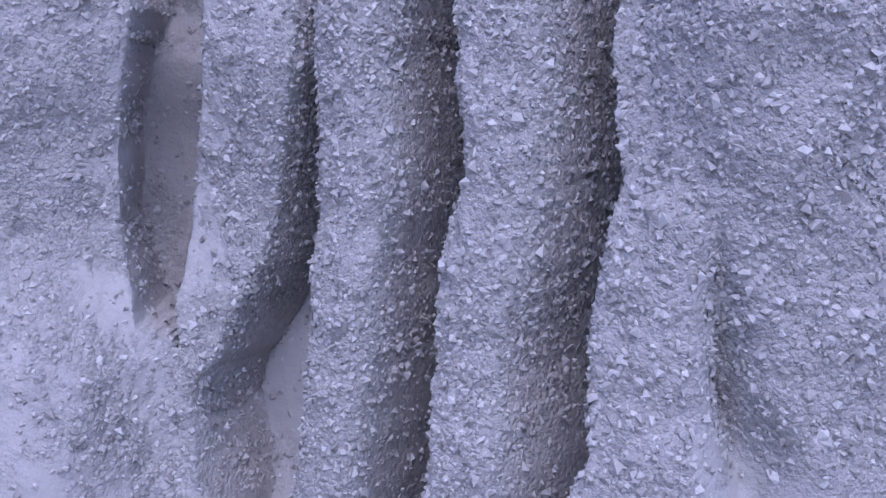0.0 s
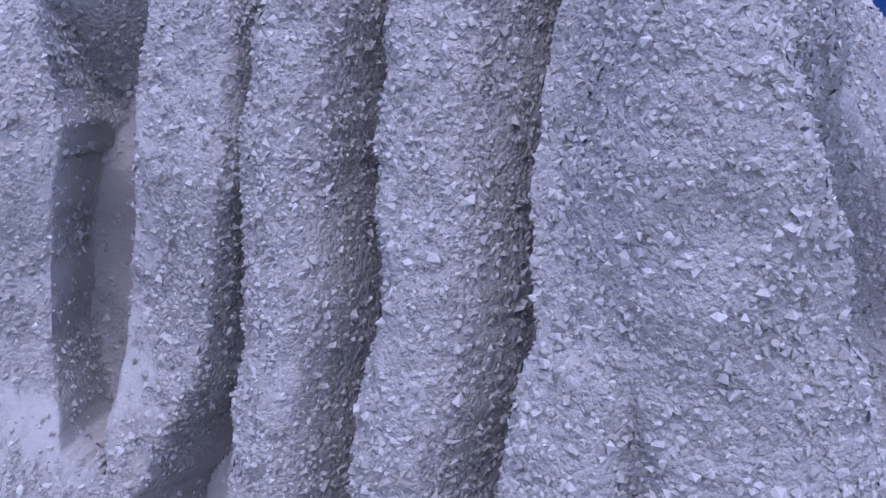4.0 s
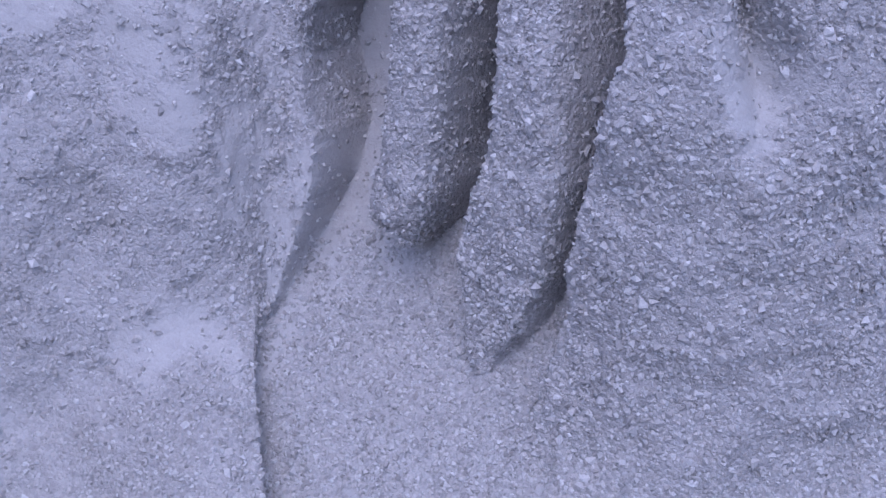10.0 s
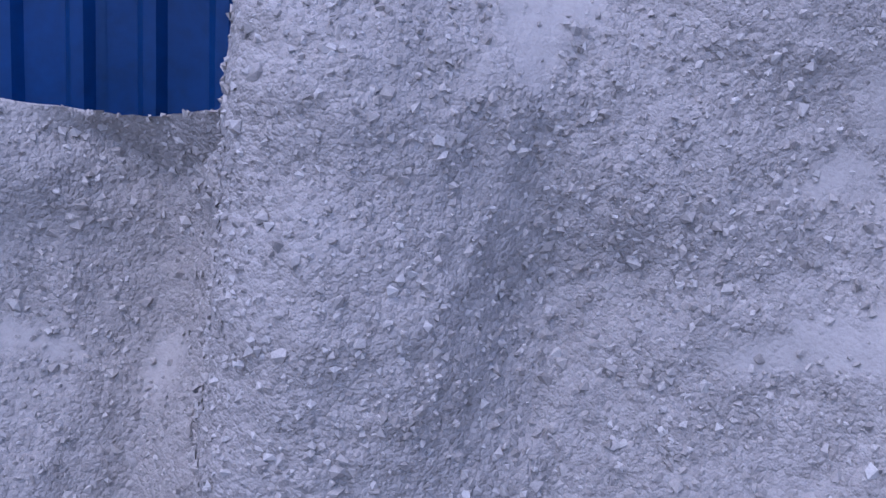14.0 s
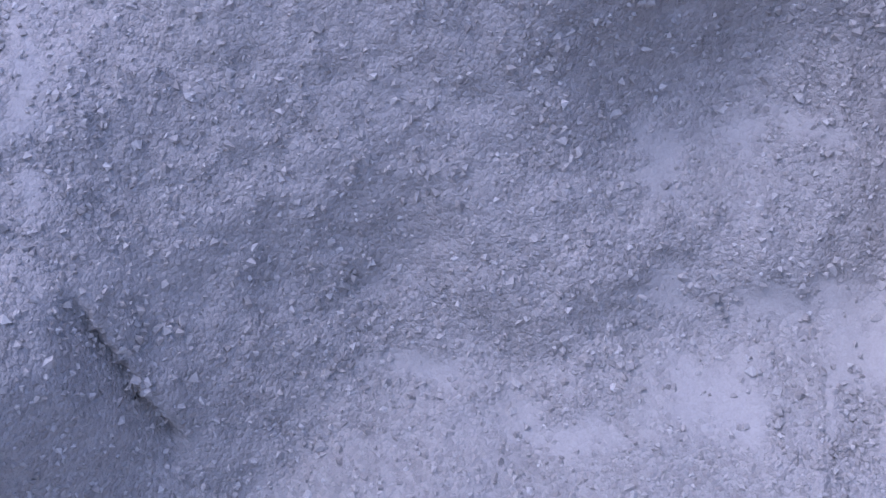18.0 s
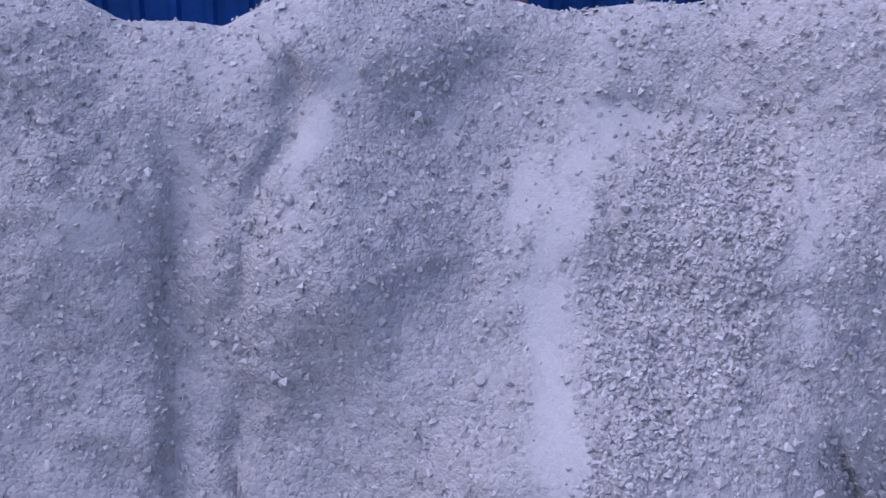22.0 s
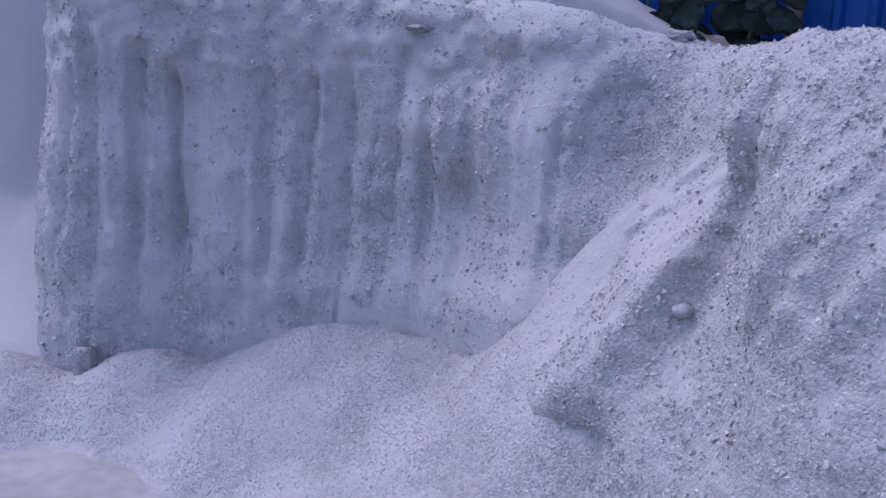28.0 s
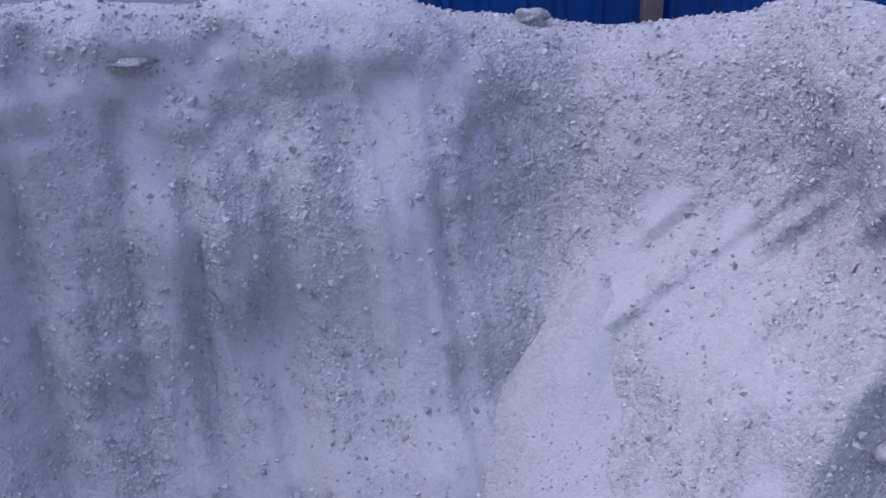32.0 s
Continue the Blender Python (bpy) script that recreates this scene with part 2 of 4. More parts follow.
def along(u, values):
    """A value of the plan at u metres along the line."""
    return smooth(np.interp(u, ARC, KNOTS), values)


def bump(x, a, b, soft=0.25):
    """1 between a and b, easing to 0 over a share of its width."""
    w = soft * (b - a)
    return ease((x - a) / w + 0.5) * ease((b - x) / w + 0.5)


def ease(x):
    x = np.clip(x, 0, 1)
    return x * x * (3 - 2 * x)


def lattice(x, y, z, seed):
    n = x.astype(np.int64) * 374761393 + y.astype(np.int64) * 668265263 + z.astype(np.int64) * 2147483647 + seed * 1274126177
    n = (n ^ (n >> 13)) * 1274126177
    n = n ^ (n >> 16)
    return (n & 0xffff) / 65535.0


def rough(x, y, z, seed=1):
    """Value noise, -1 to 1."""
    x, y, z = np.broadcast_arrays(x, y, z)
    i, j, k = np.floor(x), np.floor(y), np.floor(z)
    f, g, h = (t * t * (3 - 2 * t) for t in (x - i, y - j, z - k))
    out = 0
    for a in (0, 1):
        for b in (0, 1):
            for c in (0, 1):
                out = out + lattice(i + a, j + b, k + c, seed) * (f if a else 1 - f) * (g if b else 1 - g) * (h if c else 1 - h)
    return out * 2 - 1


def crest(u):
    return np.interp(u, CREST_U, CREST_Z)


def span(u, a, b, soft=0.03):
    """1 where a < u < b, with edges that ease over soft metres."""
    return ease((u - a) / soft + 0.5) * ease((b - u) / soft + 0.5)


def line(z, *rows):
    """Where an edge runs: (z, u) from low to high."""
    return np.interp(z, [r[0] for r in rows], [r[1] for r in rows])


def wobble(z, seed, size=0.012):
    return size * rough(z * 9, 0 * z, 0 * z, seed) + size * 0.35 * rough(z * 31, 0 * z, 0 * z, seed + 50)


def edge_mass(z):
    return line(z, (0.12, 4.96), (0.18, 4.89), (0.26, 4.79), (0.41, 4.735), (0.55, 4.7), (0.64, 4.705), (0.74, 4.745), (0.86, 4.775), (0.94, 4.79), (0.965, 4.83), (1.0, 4.9), (1.18, 4.945), (1.4, 4.937), (1.6, 4.905), (1.75, 4.94), (1.9, 4.97)) + wobble(z, 3, 0.004)


def edge_bank(z):
    return line(z, (0.1, 4.05), (0.35, 4.013), (0.6, 3.985), (0.72, 3.965), (0.83, 3.94), (0.9, 3.92), (1.0, 3.935), (1.1, 3.948), (1.2, 3.935), (1.3, 3.925), (1.4, 3.965), (1.5, 3.99), (1.6, 4.005), (1.9, 4.02)) + wobble(z, 4, 0.005)


def flutes(u, z):
    """The deep gouges between three standing pillars."""
    mass, bank = edge_mass(z), edge_bank(z)
    depth = np.interp(z, [0.1, 0.25, 0.42, 0.55, 0.7, 1.0, 1.35, 1.7, 1.95], [0.01, 0.06, 0.18, 0.3, 0.44, 0.62, 0.7, 0.6, 0.4])
    depth = depth * (1 - np.interp(z, [0.3, 0.6, 0.8, 1.1, 1.5, 1.8], [0.1, 0.42, 0.52, 0.62, 0.62, 0.3]) * ease((u - 4.5) / 0.14))
    cut = span(u, bank + 0.006, mass - 0.004, 0.014)
    out = -depth * cut
    for tip, left, right in PILLARS:
        a = line(z, *right) + wobble(z, int(tip * 100), 0.002)
        b = line(z, *left) + wobble(z, int(tip * 100) + 1, 0.004)
        mid, half = (a + b) / 2, (b - a) / 2
        stand = ease((z - tip + 0.03) / 0.16)
        half = half * (0.3 + 0.7 * ease((z - tip + 0.04) / 0.2))
        t = np.clip(np.abs(u - mid) / (half + 0.004), 0, 1)
        turn = np.where(u < mid, 0.1, 0.04)
        out = out + depth * cut * stand * (1 - turn * t ** 3 - (1 - turn) * t ** np.where(u < mid, 24.0, 36.0))
    return out


PILLARS = [
    (0.77, ((0.8, 4.785), (0.84, 4.805), (0.93, 4.805), (1.05, 4.836), (1.22, 4.825), (1.45, 4.807), (1.9, 4.8)), ((0.8, 4.75), (0.89, 4.745), (0.94, 4.72), (1.04, 4.687), (1.12, 4.656), (1.24, 4.64), (1.4, 4.62), (1.5, 4.598), (1.67, 4.609), (1.9, 4.608))),
    (0.36, ((0.37, 4.5), (0.46, 4.54), (0.63, 4.525), (0.8, 4.506), (1.0, 4.507), (1.2, 4.534), (1.4, 4.543), (1.6, 4.564), (1.9, 4.563)), ((0.37, 4.45), (0.44, 4.405), (0.55, 4.385), (0.71, 4.376), (0.92, 4.372), (1.02, 4.372), (1.12, 4.375), (1.3, 4.376), (1.5, 4.411), (1.9, 4.41))),
    (0.14, ((0.15, 4.26), (0.42, 4.287), (0.55, 4.262), (0.68, 4.235), (0.84, 4.228), (1.0, 4.246), (1.1, 4.26), (1.2, 4.256), (1.3, 4.238), (1.4, 4.252), (1.5, 4.275), (1.6, 4.29), (1.9, 4.305)), ((0.15, 4.19), (0.26, 4.131), (0.45, 4.065), (0.61, 4.04), (0.82, 4.06), (0.98, 4.095), (1.07, 4.095), (1.17, 4.085), (1.3, 4.09), (1.4, 4.1), (1.5, 4.115), (1.7, 4.14), (1.9, 4.15))),
]


TERRACES = (
    (((0.3, 2.96), (0.45, 3.02), (0.6, 3.13), (0.7, 3.24), (0.85, 3.38), (0.98, 3.43), (1.1, 3.44), (1.34, 3.465), (1.6, 3.54), (1.8, 3.6)), 0.26),
    (((0.3, 2.16), (0.6, 2.26), (0.9, 2.36), (1.1, 2.45), (1.22, 2.53), (1.3, 2.61), (1.45, 2.77), (1.59, 2.92), (1.75, 3.15)), 0.16),
    (((0.3, 1.2), (0.9, 1.4), (1.1, 1.5), (1.25, 1.68), (1.36, 1.98), (1.48, 2.36), (1.6, 2.7)), 0.1),
    (((0.3, 0.2), (0.9, 0.5), (1.1, 0.8), (1.3, 1.2), (1.45, 1.7)), 0.08),
)


def steps(u, z):
    """For each terrace, its edge's u, and how far u lies from there to the next edge."""
    ends = [line(z, *edges) + wobble(z, 10 * k + 5, 0.011) for k, (edges, _) in enumerate(TERRACES)]
    for k, (_, drop) in enumerate(TERRACES):
        beyond = ends[k + 1] if k + 1 < len(ends) else ends[k] - 0.8
        gap = np.maximum(ends[k] - beyond, 0.12)
        yield (ends[k] - u) / gap, drop * np.clip(gap / 0.6, 0.1, 1)


def terraces(u, z):
    """Steps of the long slope beyond the pillars, each edge proud of the next."""
    out = 0
    for t, drop in steps(u, z):
        inside = np.clip(t, 0, 1)
        drop = drop * (1 - 0.93 * ease((z - crest(u) + 0.75) / 0.6))
        out = out - drop * (0.72 * ease(inside / 0.13) + 0.28 * ease(inside / 0.5)) * (1 - ease((inside - 0.62) / 0.38))
    rim = line(z, (0.7, 3.75), (0.83, 3.745), (1.0, 3.768), (1.15, 3.78), (1.3, 3.775)) + wobble(z, 61, 0.006)
    far_rim = line(z, (0.7, 3.55), (0.83, 3.575), (0.94, 3.6), (1.02, 3.64), (1.16, 3.675), (1.27, 3.715), (1.33, 3.755)) + wobble(z, 62, 0.01)
    t = np.clip((rim - u) / np.maximum(rim - far_rim, 0.01), 0, 1)
    hollow = ease(t / 0.45) * ease((1 - t) / 0.75) * ease((1.33 - z) / 0.3) * ease((z - 0.66) / 0.22)
    rib = bump(u, 3.77, 3.95, 0.4) * ease((1.34 - z) / 0.08) * ease((z - 0.6) / 0.25)
    return out + 0.03 * rib - 0.1 * hollow


def spur(u, z):
    """The ridge that runs down to the yard, and the narrow gully beside it."""
    at = line(z, (0.1, 11.22), (0.3, 11.13), (0.49, 11.05), (0.6, 11.025), (0.76, 10.985), (0.9, 10.955), (1.05, 10.93), (1.22, 10.9)) + wobble(z, 45, 0.013)
    high = np.interp(z, [0.0, 0.2, 0.41, 0.6, 0.76, 0.9, 1.05, 1.24], [0.08, 0.13, 0.18, 0.19, 0.17, 0.13, 0.09, 0.03])
    ridge = high * np.exp(-((u - at) / np.where(u < at, np.interp(z, [0.3, 0.6, 1.1], [0.12, 0.07, 0.055]), np.interp(z, [0.2, 0.6, 1.0], [0.45, 0.3, 0.2]))) ** 2)
    swell = 0.06 * np.exp(-((u - 10.93) / 0.22) ** 2) * ease((1.3 - z) / 0.2)
    mid, wide = at - np.interp(z, [0.3, 0.7, 1.2], [0.09, 0.05, 0.032]), np.interp(z, [0.3, 0.7, 1.2], [0.06, 0.04, 0.032])
    gully = np.interp(z, [0.45, 0.7, 0.9, 1.05, 1.2, 1.27], [0.0, 0.02, 0.035, 0.055, 0.06, 0.0]) * (1 + 0.3 * rough(u * 12, z * 9, 0 * u, 48)) * np.exp(-((u - mid) / wide) ** 2)
    ribs = 0
    for i, c in enumerate((10.99, 11.09, 11.14, 11.27)):
        run = u - c - (1.15 - z) * (0.6 + 0.12 * i) - wobble(z, 46 + i)
        ribs = ribs + np.where(run < 0, np.exp(-(run / 0.018) ** 2), np.exp(-(run / 0.05) ** 2)) * span(z, (0.66, 0.8, 0.62, 0.7)[i], (1.14, 1.05, 1.1, 0.95)[i], 0.16)
    for i, c in enumerate((10.8, 10.73, 10.64, 10.58)):
        run = u - c - (1.2 - z) * (0.02 + 0.05 * i) - wobble(z, 56 + i)
        ribs = ribs - 0.4 * np.where(run < 0, np.exp(-(run / 0.012) ** 2), np.exp(-(run / 0.035) ** 2)) * span(z, 0.5 + 0.1 * i, 1.2 - 0.05 * i, 0.2)
    return ridge + swell - gully + 0.028 * ribs * (0.75 + 0.7 * rough(u * 16, z * 10, 0 * u, 47))


RUNNELS = [12.12, 12.29, 12.45, 12.62, 12.76, 12.945, 13.09, 13.25, 13.525, 13.59, 13.73, 13.91, 14.04]


def runnels(u, z):
    out = (0.006 * rough(u * 38, z * 1.6, 0 * u, 41) + 0.005 * rough(u * 85, z * 3, 0 * u, 42)) * ease((u - 11.9) / 0.3) * ease((1.1 - z) / 0.15)
    for i, c in enumerate(RUNNELS):
        w = 0.028 + 0.012 * (i % 3)
        lean = 0.03 * (z - 0.7) * (1 if i % 2 else -1)
        t = (u - c - lean - wobble(z, 20 + i, 0.008)) / w
        out = out - (0.5 if c < 12.4 else 1.2) * (0.024 + 0.018 * (i * 7 % 4) / 3) * np.where(t > 0, np.exp(-(t * 0.8) ** 2), np.exp(-(t * 2.2) ** 2)) * ease((1.12 - z + 0.05 * (i % 3)) / 0.15) * ease((z - 0.12) / 0.3)
    return out


def streaks(u, z):
    """Creases, ribs and bulges of the middle face."""
    out = -(0.02 + 0.024 * ease((z - 0.85) / 0.3) + 0.012 * rough(z * 14, 0 * z, 0 * z, 33)) * np.exp(-((u - line(z, (0.5, 9.02), (0.91, 8.99), (1.01, 8.97), (1.12, 8.94), (1.23, 8.93)) - wobble(z, 31, 0.016)) / (0.022 + 0.01 * rough(z * 8, 0 * z, 0 * z, 34))) ** 2) * ease((1.27 - z) / 0.1)
    run = u - 9.145 - wobble(z, 32)
    out = out - 0.034 * np.where(run > 0, np.exp(-(run / 0.014) ** 2), np.exp(-(run / 0.075) ** 2)) * ease((1.15 - z) / 0.15)
    out = out - 0.022 * span(u, 8.08, 8.38, 0.08) * ease((1.165 + 0.02 * rough(u * 14, 0 * u, 0 * u, 39) - z) / 0.04) * ease((z - 0.9) / 0.2)
    out = out + ease((u - 11.6) / 0.4) * ease((z - 0.98) / 0.12) * (0.02 * rough(u * 8, z * 9, 0 * u, 40) + 0.016 * rough(u * 19, z * 19, 0 * u, 44))
    for c, z0, w, h, amp in ((9.34, 0.92, 0.16, 0.2, 0.05), (8.84, 0.9, 0.15, 0.22, 0.07), (8.74, 1.22, 0.1, 0.1, 0.05), (8.56, 1.0, 0.09, 0.12, -0.04), (6.85, 0.72, 0.2, 0.2, 0.03), (5.6, 0.9, 0.4, 0.18, 0.04), (9.6, 1.28, 0.18, 0.14, 0.05)):
        out = out + amp * np.exp(-((u - c) / w) ** 2 - ((z - z0) / h) ** 2)
    for i, c in enumerate((10.47, 10.39, 10.29, 10.2, 10.06, 9.93)):
        run = u - c - (1.2 - z) * (0.34 - 0.03 * i) - wobble(z, 40 + i)
        out = out + (0.038, 0.024, 0.044, 0.022, 0.038, 0.026)[i] * np.where(run > 0, np.exp(-(run / 0.02) ** 2), np.exp(-(run / 0.055) ** 2)) * ease((1.3 - z) / 0.1) * ease((z - 0.62) / 0.2)
    out = out - 0.05 * np.exp(-((u - line(z, (0.5, 6.54), (0.9, 6.51), (1.2, 6.52)) - wobble(z, 36)) / 0.05) ** 2) * ease((z - 0.45) / 0.2)
    out = out - 0.14 * ease((u - 6.335 - wobble(z, 38)) / 0.09) * (1 - ease((u - 6.5) / 0.4)) * ease((z - 0.3) / 0.3)
    out = out + 0.05 * span(u, 6.235, 6.31, 0.03) * ease((0.69 - z) / 0.03)
    out = out - 0.02 * bump(u, 8.05, 8.55, 0.6) * ease((1.25 - z) / 0.35)
    crack = u - line(z, (0.4, 7.83), (0.53, 7.89), (0.72, 7.99)) - wobble(z, 37)
    out = out - 0.045 * np.where(crack > 0, np.exp(-(crack / 0.03) ** 2), np.exp(-(crack / 0.012) ** 2)) * span(z, 0.38, 0.68, 0.08)
    return out


HEAP_U = [0, 4.0, 4.3, 4.9, 5.2, 5.6, 6.2, 6.34, 6.6, 7.4, 8.0, 10.5, 10.95, 11.2, 11.5, 12.0, 14.3]
HEAP_Z = [0.0, 0.05, 0.15, 0.27, 0.22, 0.05, 0.05, 0.3, 0.5, 0.42, 0.1, 0.0, 0.06, 0.1, -0.05, -0.3, -0.3]


def heaped(u):
    """Height up to which fallen gravel lies against the face."""
    return smooth(np.interp(u, HEAP_U, range(len(HEAP_U))), HEAP_Z)


def swell(u, z):
    """How far the face swells out or falls back from its even lean, at five heights."""
    k = np.interp(u, PROFILE_U, range(len(PROFILE_U)))
    rows = [smooth(k, row) for row in PROFILE]
    out = rows[0]
    for low, high, row in zip(PROFILE_Z, PROFILE_Z[1:], rows[1:]):
        out = out + (row - out) * ease((z - low) / (high - low))
    return out


def relief(u, z):
    return flutes(u, z) + spur(u, z) + runnels(u, z) + streaks(u, z)


def face(u, z):
    """How far the face stands out from the line at u, z."""
    top = crest(u)
    t = np.clip((z - (top - 0.14)) / 0.14, 0, 1)
    d = (REF - z) * along(u, LEAN) + swell(u, z) - 0.12 * (1 - np.sqrt(np.clip(1 - t * t, 0, 1))) + relief(u, z) * (1 - t ** 7) + terraces(u, z)
    low = heaped(u) - z
    fall = np.interp(u, [8, 9, 11.2, 12.0, 12.6], [1.0, 1.0, 0.8, 0.86, 1.4])
    bend = np.interp(u, [5.5, 11.0, 11.3], [0.03, 0.03, 0.06])
    return d + 0.5 * (low + np.sqrt(low * low + bend * bend)) * fall


def dust(u, z):
    """Where fine dust covers the chips, 0 to 1; on the far wall also raised to stand in for light."""
    n = rough(u * 6, z * 6, 0 * u, 7) * 0.45 + rough(u * 17, z * 17, 0 * u, 8) * 0.35 + rough(u * 45, z * 45, 0 * u, 9) * 0.4 + rough(u * 110, z * 110, 0 * u, 10) * 0.4
    out = np.interp(u, [2.9, 3.3, 4.9, 5.4, 6.4, 7.4], [0.12, 0.05, 0.08, 0.18, 0.22, 0.26]) + 0.3 * n
    uw, zw = u + 0.045 * rough(u * 8, z * 8, 0 * u, 16), z + 0.045 * rough(u * 8, z * 8, 0 * u, 17)
    for c, z0, w, h in DUSTY:
        e = 1.4 - np.sqrt(((uw - c) / w) ** 2 + ((zw - z0) / h) ** 2) + 0.8 * n
        out = np.maximum(out, 0.78 * ease(e * 0.95))
    for t, drop in steps(uw, z):
        out = np.maximum(out, 0.5 * bump(t, 0.75, 1.0, 0.6) * ease(0.65 + 0.9 * n))
    out = np.maximum(out, 0.65 * span(u, 11.07, 11.75, 0.1) * ease((1.0 - z) / 0.25) * ease(0.65 + 1.2 * n))
    # real dust coat of the far wall, made paler to paint in missing light
    wall = ease((u - 11.8) / 0.4) * (0.6 + 0.2 * rough(u * 13, z * 1.1, 0 * u, 18) + 0.4 * n)
    out = np.maximum(out, wall)
    gap = span(u, edge_bank(z), edge_mass(z), 0.05) * (1 - sum(span(u, line(z, *r), line(z, *l), 0.03) * (z > t + 0.03) for t, l, r in PILLARS)) * (0.35 + 0.65 * ease((1.2 - z) / 0.4)) * (0.35 + 0.65 * ease((z - 0.35) / 0.3))
    return np.clip(np.maximum(out, gap * (0.85 + 0.3 * n)), 0, 1)


DUSTY_FLUTES = [(4.86, 1.25, 0.09, 0.5), (4.7, 0.5, 0.16, 0.3), (3.7, 0.84, 0.06, 0.15), (3.2, 0.3, 0.2, 0.1)]
DUSTY_SLOPE = [(2.22, 0.7, 0.12, 0.1), (2.2, 0.35, 0.6, 0.28), (1.04, 1.14, 0.22, 0.08), (0.8, 1.1, 0.12, 0.06), (2.75, 1.62, 0.09, 0.03), (1.75, 1.34, 0.2, 0.06), (2.0, 1.5, 0.16, 0.05)]
DUSTY_MASS = [
    (5.22, 0.88, 0.13, 0.13), (5.42, 0.94, 0.16, 0.045), (5.15, 0.74, 0.1, 0.1), (4.96, 1.03, 0.07, 0.07), (4.95, 0.62, 0.09, 0.14), (5.455, 1.17, 0.05, 0.05),
    (5.95, 1.32, 0.06, 0.05), (5.89, 1.37, 0.07, 0.05), (5.37, 1.25, 0.08, 0.08), (5.33, 1.0, 0.1, 0.07), (5.55, 0.93, 0.08, 0.04), (6.36, 0.92, 0.045, 0.07), (5.15, 0.2, 0.16, 0.06),
]
DUSTY_MIDDLE = [
    (6.96, 0.58, 0.1, 0.05), (6.74, 0.55, 0.13, 0.06), (6.58, 0.56, 0.08, 0.05), (6.86, 0.43, 0.16, 0.08), (6.56, 0.49, 0.08, 0.06), (6.69, 0.85, 0.06, 0.035), (6.53, 0.8, 0.045, 0.06),
    (6.31, 0.41, 0.035, 0.1), (6.77, 0.82, 0.07, 0.04), (6.95, 0.8, 0.06, 0.05), (7.4, 0.44, 0.14, 0.05), (7.15, 0.38, 0.12, 0.05),
]
DUSTY_CHUTE = [
    (8.37, 1.12, 0.05, 0.06), (8.42, 1.02, 0.05, 0.08), (8.45, 0.93, 0.055, 0.09), (8.46, 0.82, 0.065, 0.1), (8.45, 0.7, 0.055, 0.1), (8.48, 0.61, 0.06, 0.07), (8.66, 1.1, 0.025, 0.04),
    (8.6, 1.02, 0.025, 0.05), (8.54, 0.95, 0.03, 0.05), (8.03, 1.0, 0.035, 0.08), (8.0, 0.88, 0.035, 0.1), (8.2, 1.13, 0.13, 0.04), (8.3, 0.52, 0.14, 0.05),
    (9.09, 1.05, 0.045, 0.12), (9.28, 1.01, 0.07, 0.05), (8.9, 1.1, 0.03, 0.1), (8.86, 1.19, 0.04, 0.04), (9.31, 0.96, 0.06, 0.04),
]
DUSTY_RIBS = [
    (10.11, 1.21, 0.045, 0.06), (10.05, 0.98, 0.035, 0.1), (10.03, 0.77, 0.04, 0.1), (10.19, 0.92, 0.03, 0.12), (9.83, 0.9, 0.05, 0.06), (9.57, 0.56, 0.1, 0.05), (10.34, 0.7, 0.08, 0.045), (9.8, 0.76, 0.05, 0.09), (10.84, 0.5, 0.09, 0.06),
]
DUSTY_SPUR = [
    (11.57, 0.72, 0.1, 0.13), (11.63, 0.57, 0.15, 0.14), (11.54, 0.91, 0.07, 0.045), (11.37, 0.84, 0.035, 0.06), (11.1, 0.57, 0.05, 0.08), (12.14, 0.38, 0.18, 0.09), (11.35, 0.4, 0.16, 0.12),
    (12.85, 0.14, 0.2, 0.1), (13.7, 0.0, 0.2, 0.08), (13.4, 1.12, 0.2, 0.07), (12.9, 1.14, 0.2, 0.07), (12.5, 1.2, 0.2, 0.06), (12.1, 1.15, 0.16, 0.06),
]
DUSTY = DUSTY_FLUTES + DUSTY_SLOPE + DUSTY_MASS + DUSTY_MIDDLE + DUSTY_CHUTE + DUSTY_RIBS + DUSTY_SPUR


def place(u, d):
    return np.interp(u, ARC, PX) + np.interp(u, ARC, NX) * d, np.interp(u, ARC, PY) + np.interp(u, ARC, NY) * d


# ---- the bank ----
def part(name, data, mat, parent=None, label="", kind=""):
    """One mesh object under a thing."""
    if isinstance(data, bmesh.types.BMesh):
        bm, data = data, bpy.data.meshes.new(name)
        bm.to_mesh(data)
        bm.free()
    if mat and not data.materials:
        data.materials.append(mat)
    ob = new(name, data)
    if parent:
        ob.parent = parent
    return tagged(ob, label, kind=kind)


def fast_mesh(name, verts, quads=None, tris=None):
    """A mesh from arrays."""
    me = bpy.data.meshes.new(name)
    faces, k = (quads, 4) if quads is not None else (tris, 3)
    me.vertices.add(len(verts))
    me.vertices.foreach_set("co", np.ascontiguousarray(verts, np.float32).ravel())
    me.loops.add(faces.size)
    me.loops.foreach_set("vertex_index", np.ascontiguousarray(faces, np.int32).ravel())
    me.polygons.add(len(faces))
    me.polygons.foreach_set("loop_start", np.arange(0, faces.size, k, dtype=np.int32))
    me.update(calc_edges=True)
    me.validate()
    return me


def grid_quads(rows, cols):
    i = np.arange(rows - 1)[:, None] * cols + np.arange(cols - 1)[None]
    return np.stack([i, i + 1, i + 1 + cols, i + cols], -1).reshape(-1, 4)


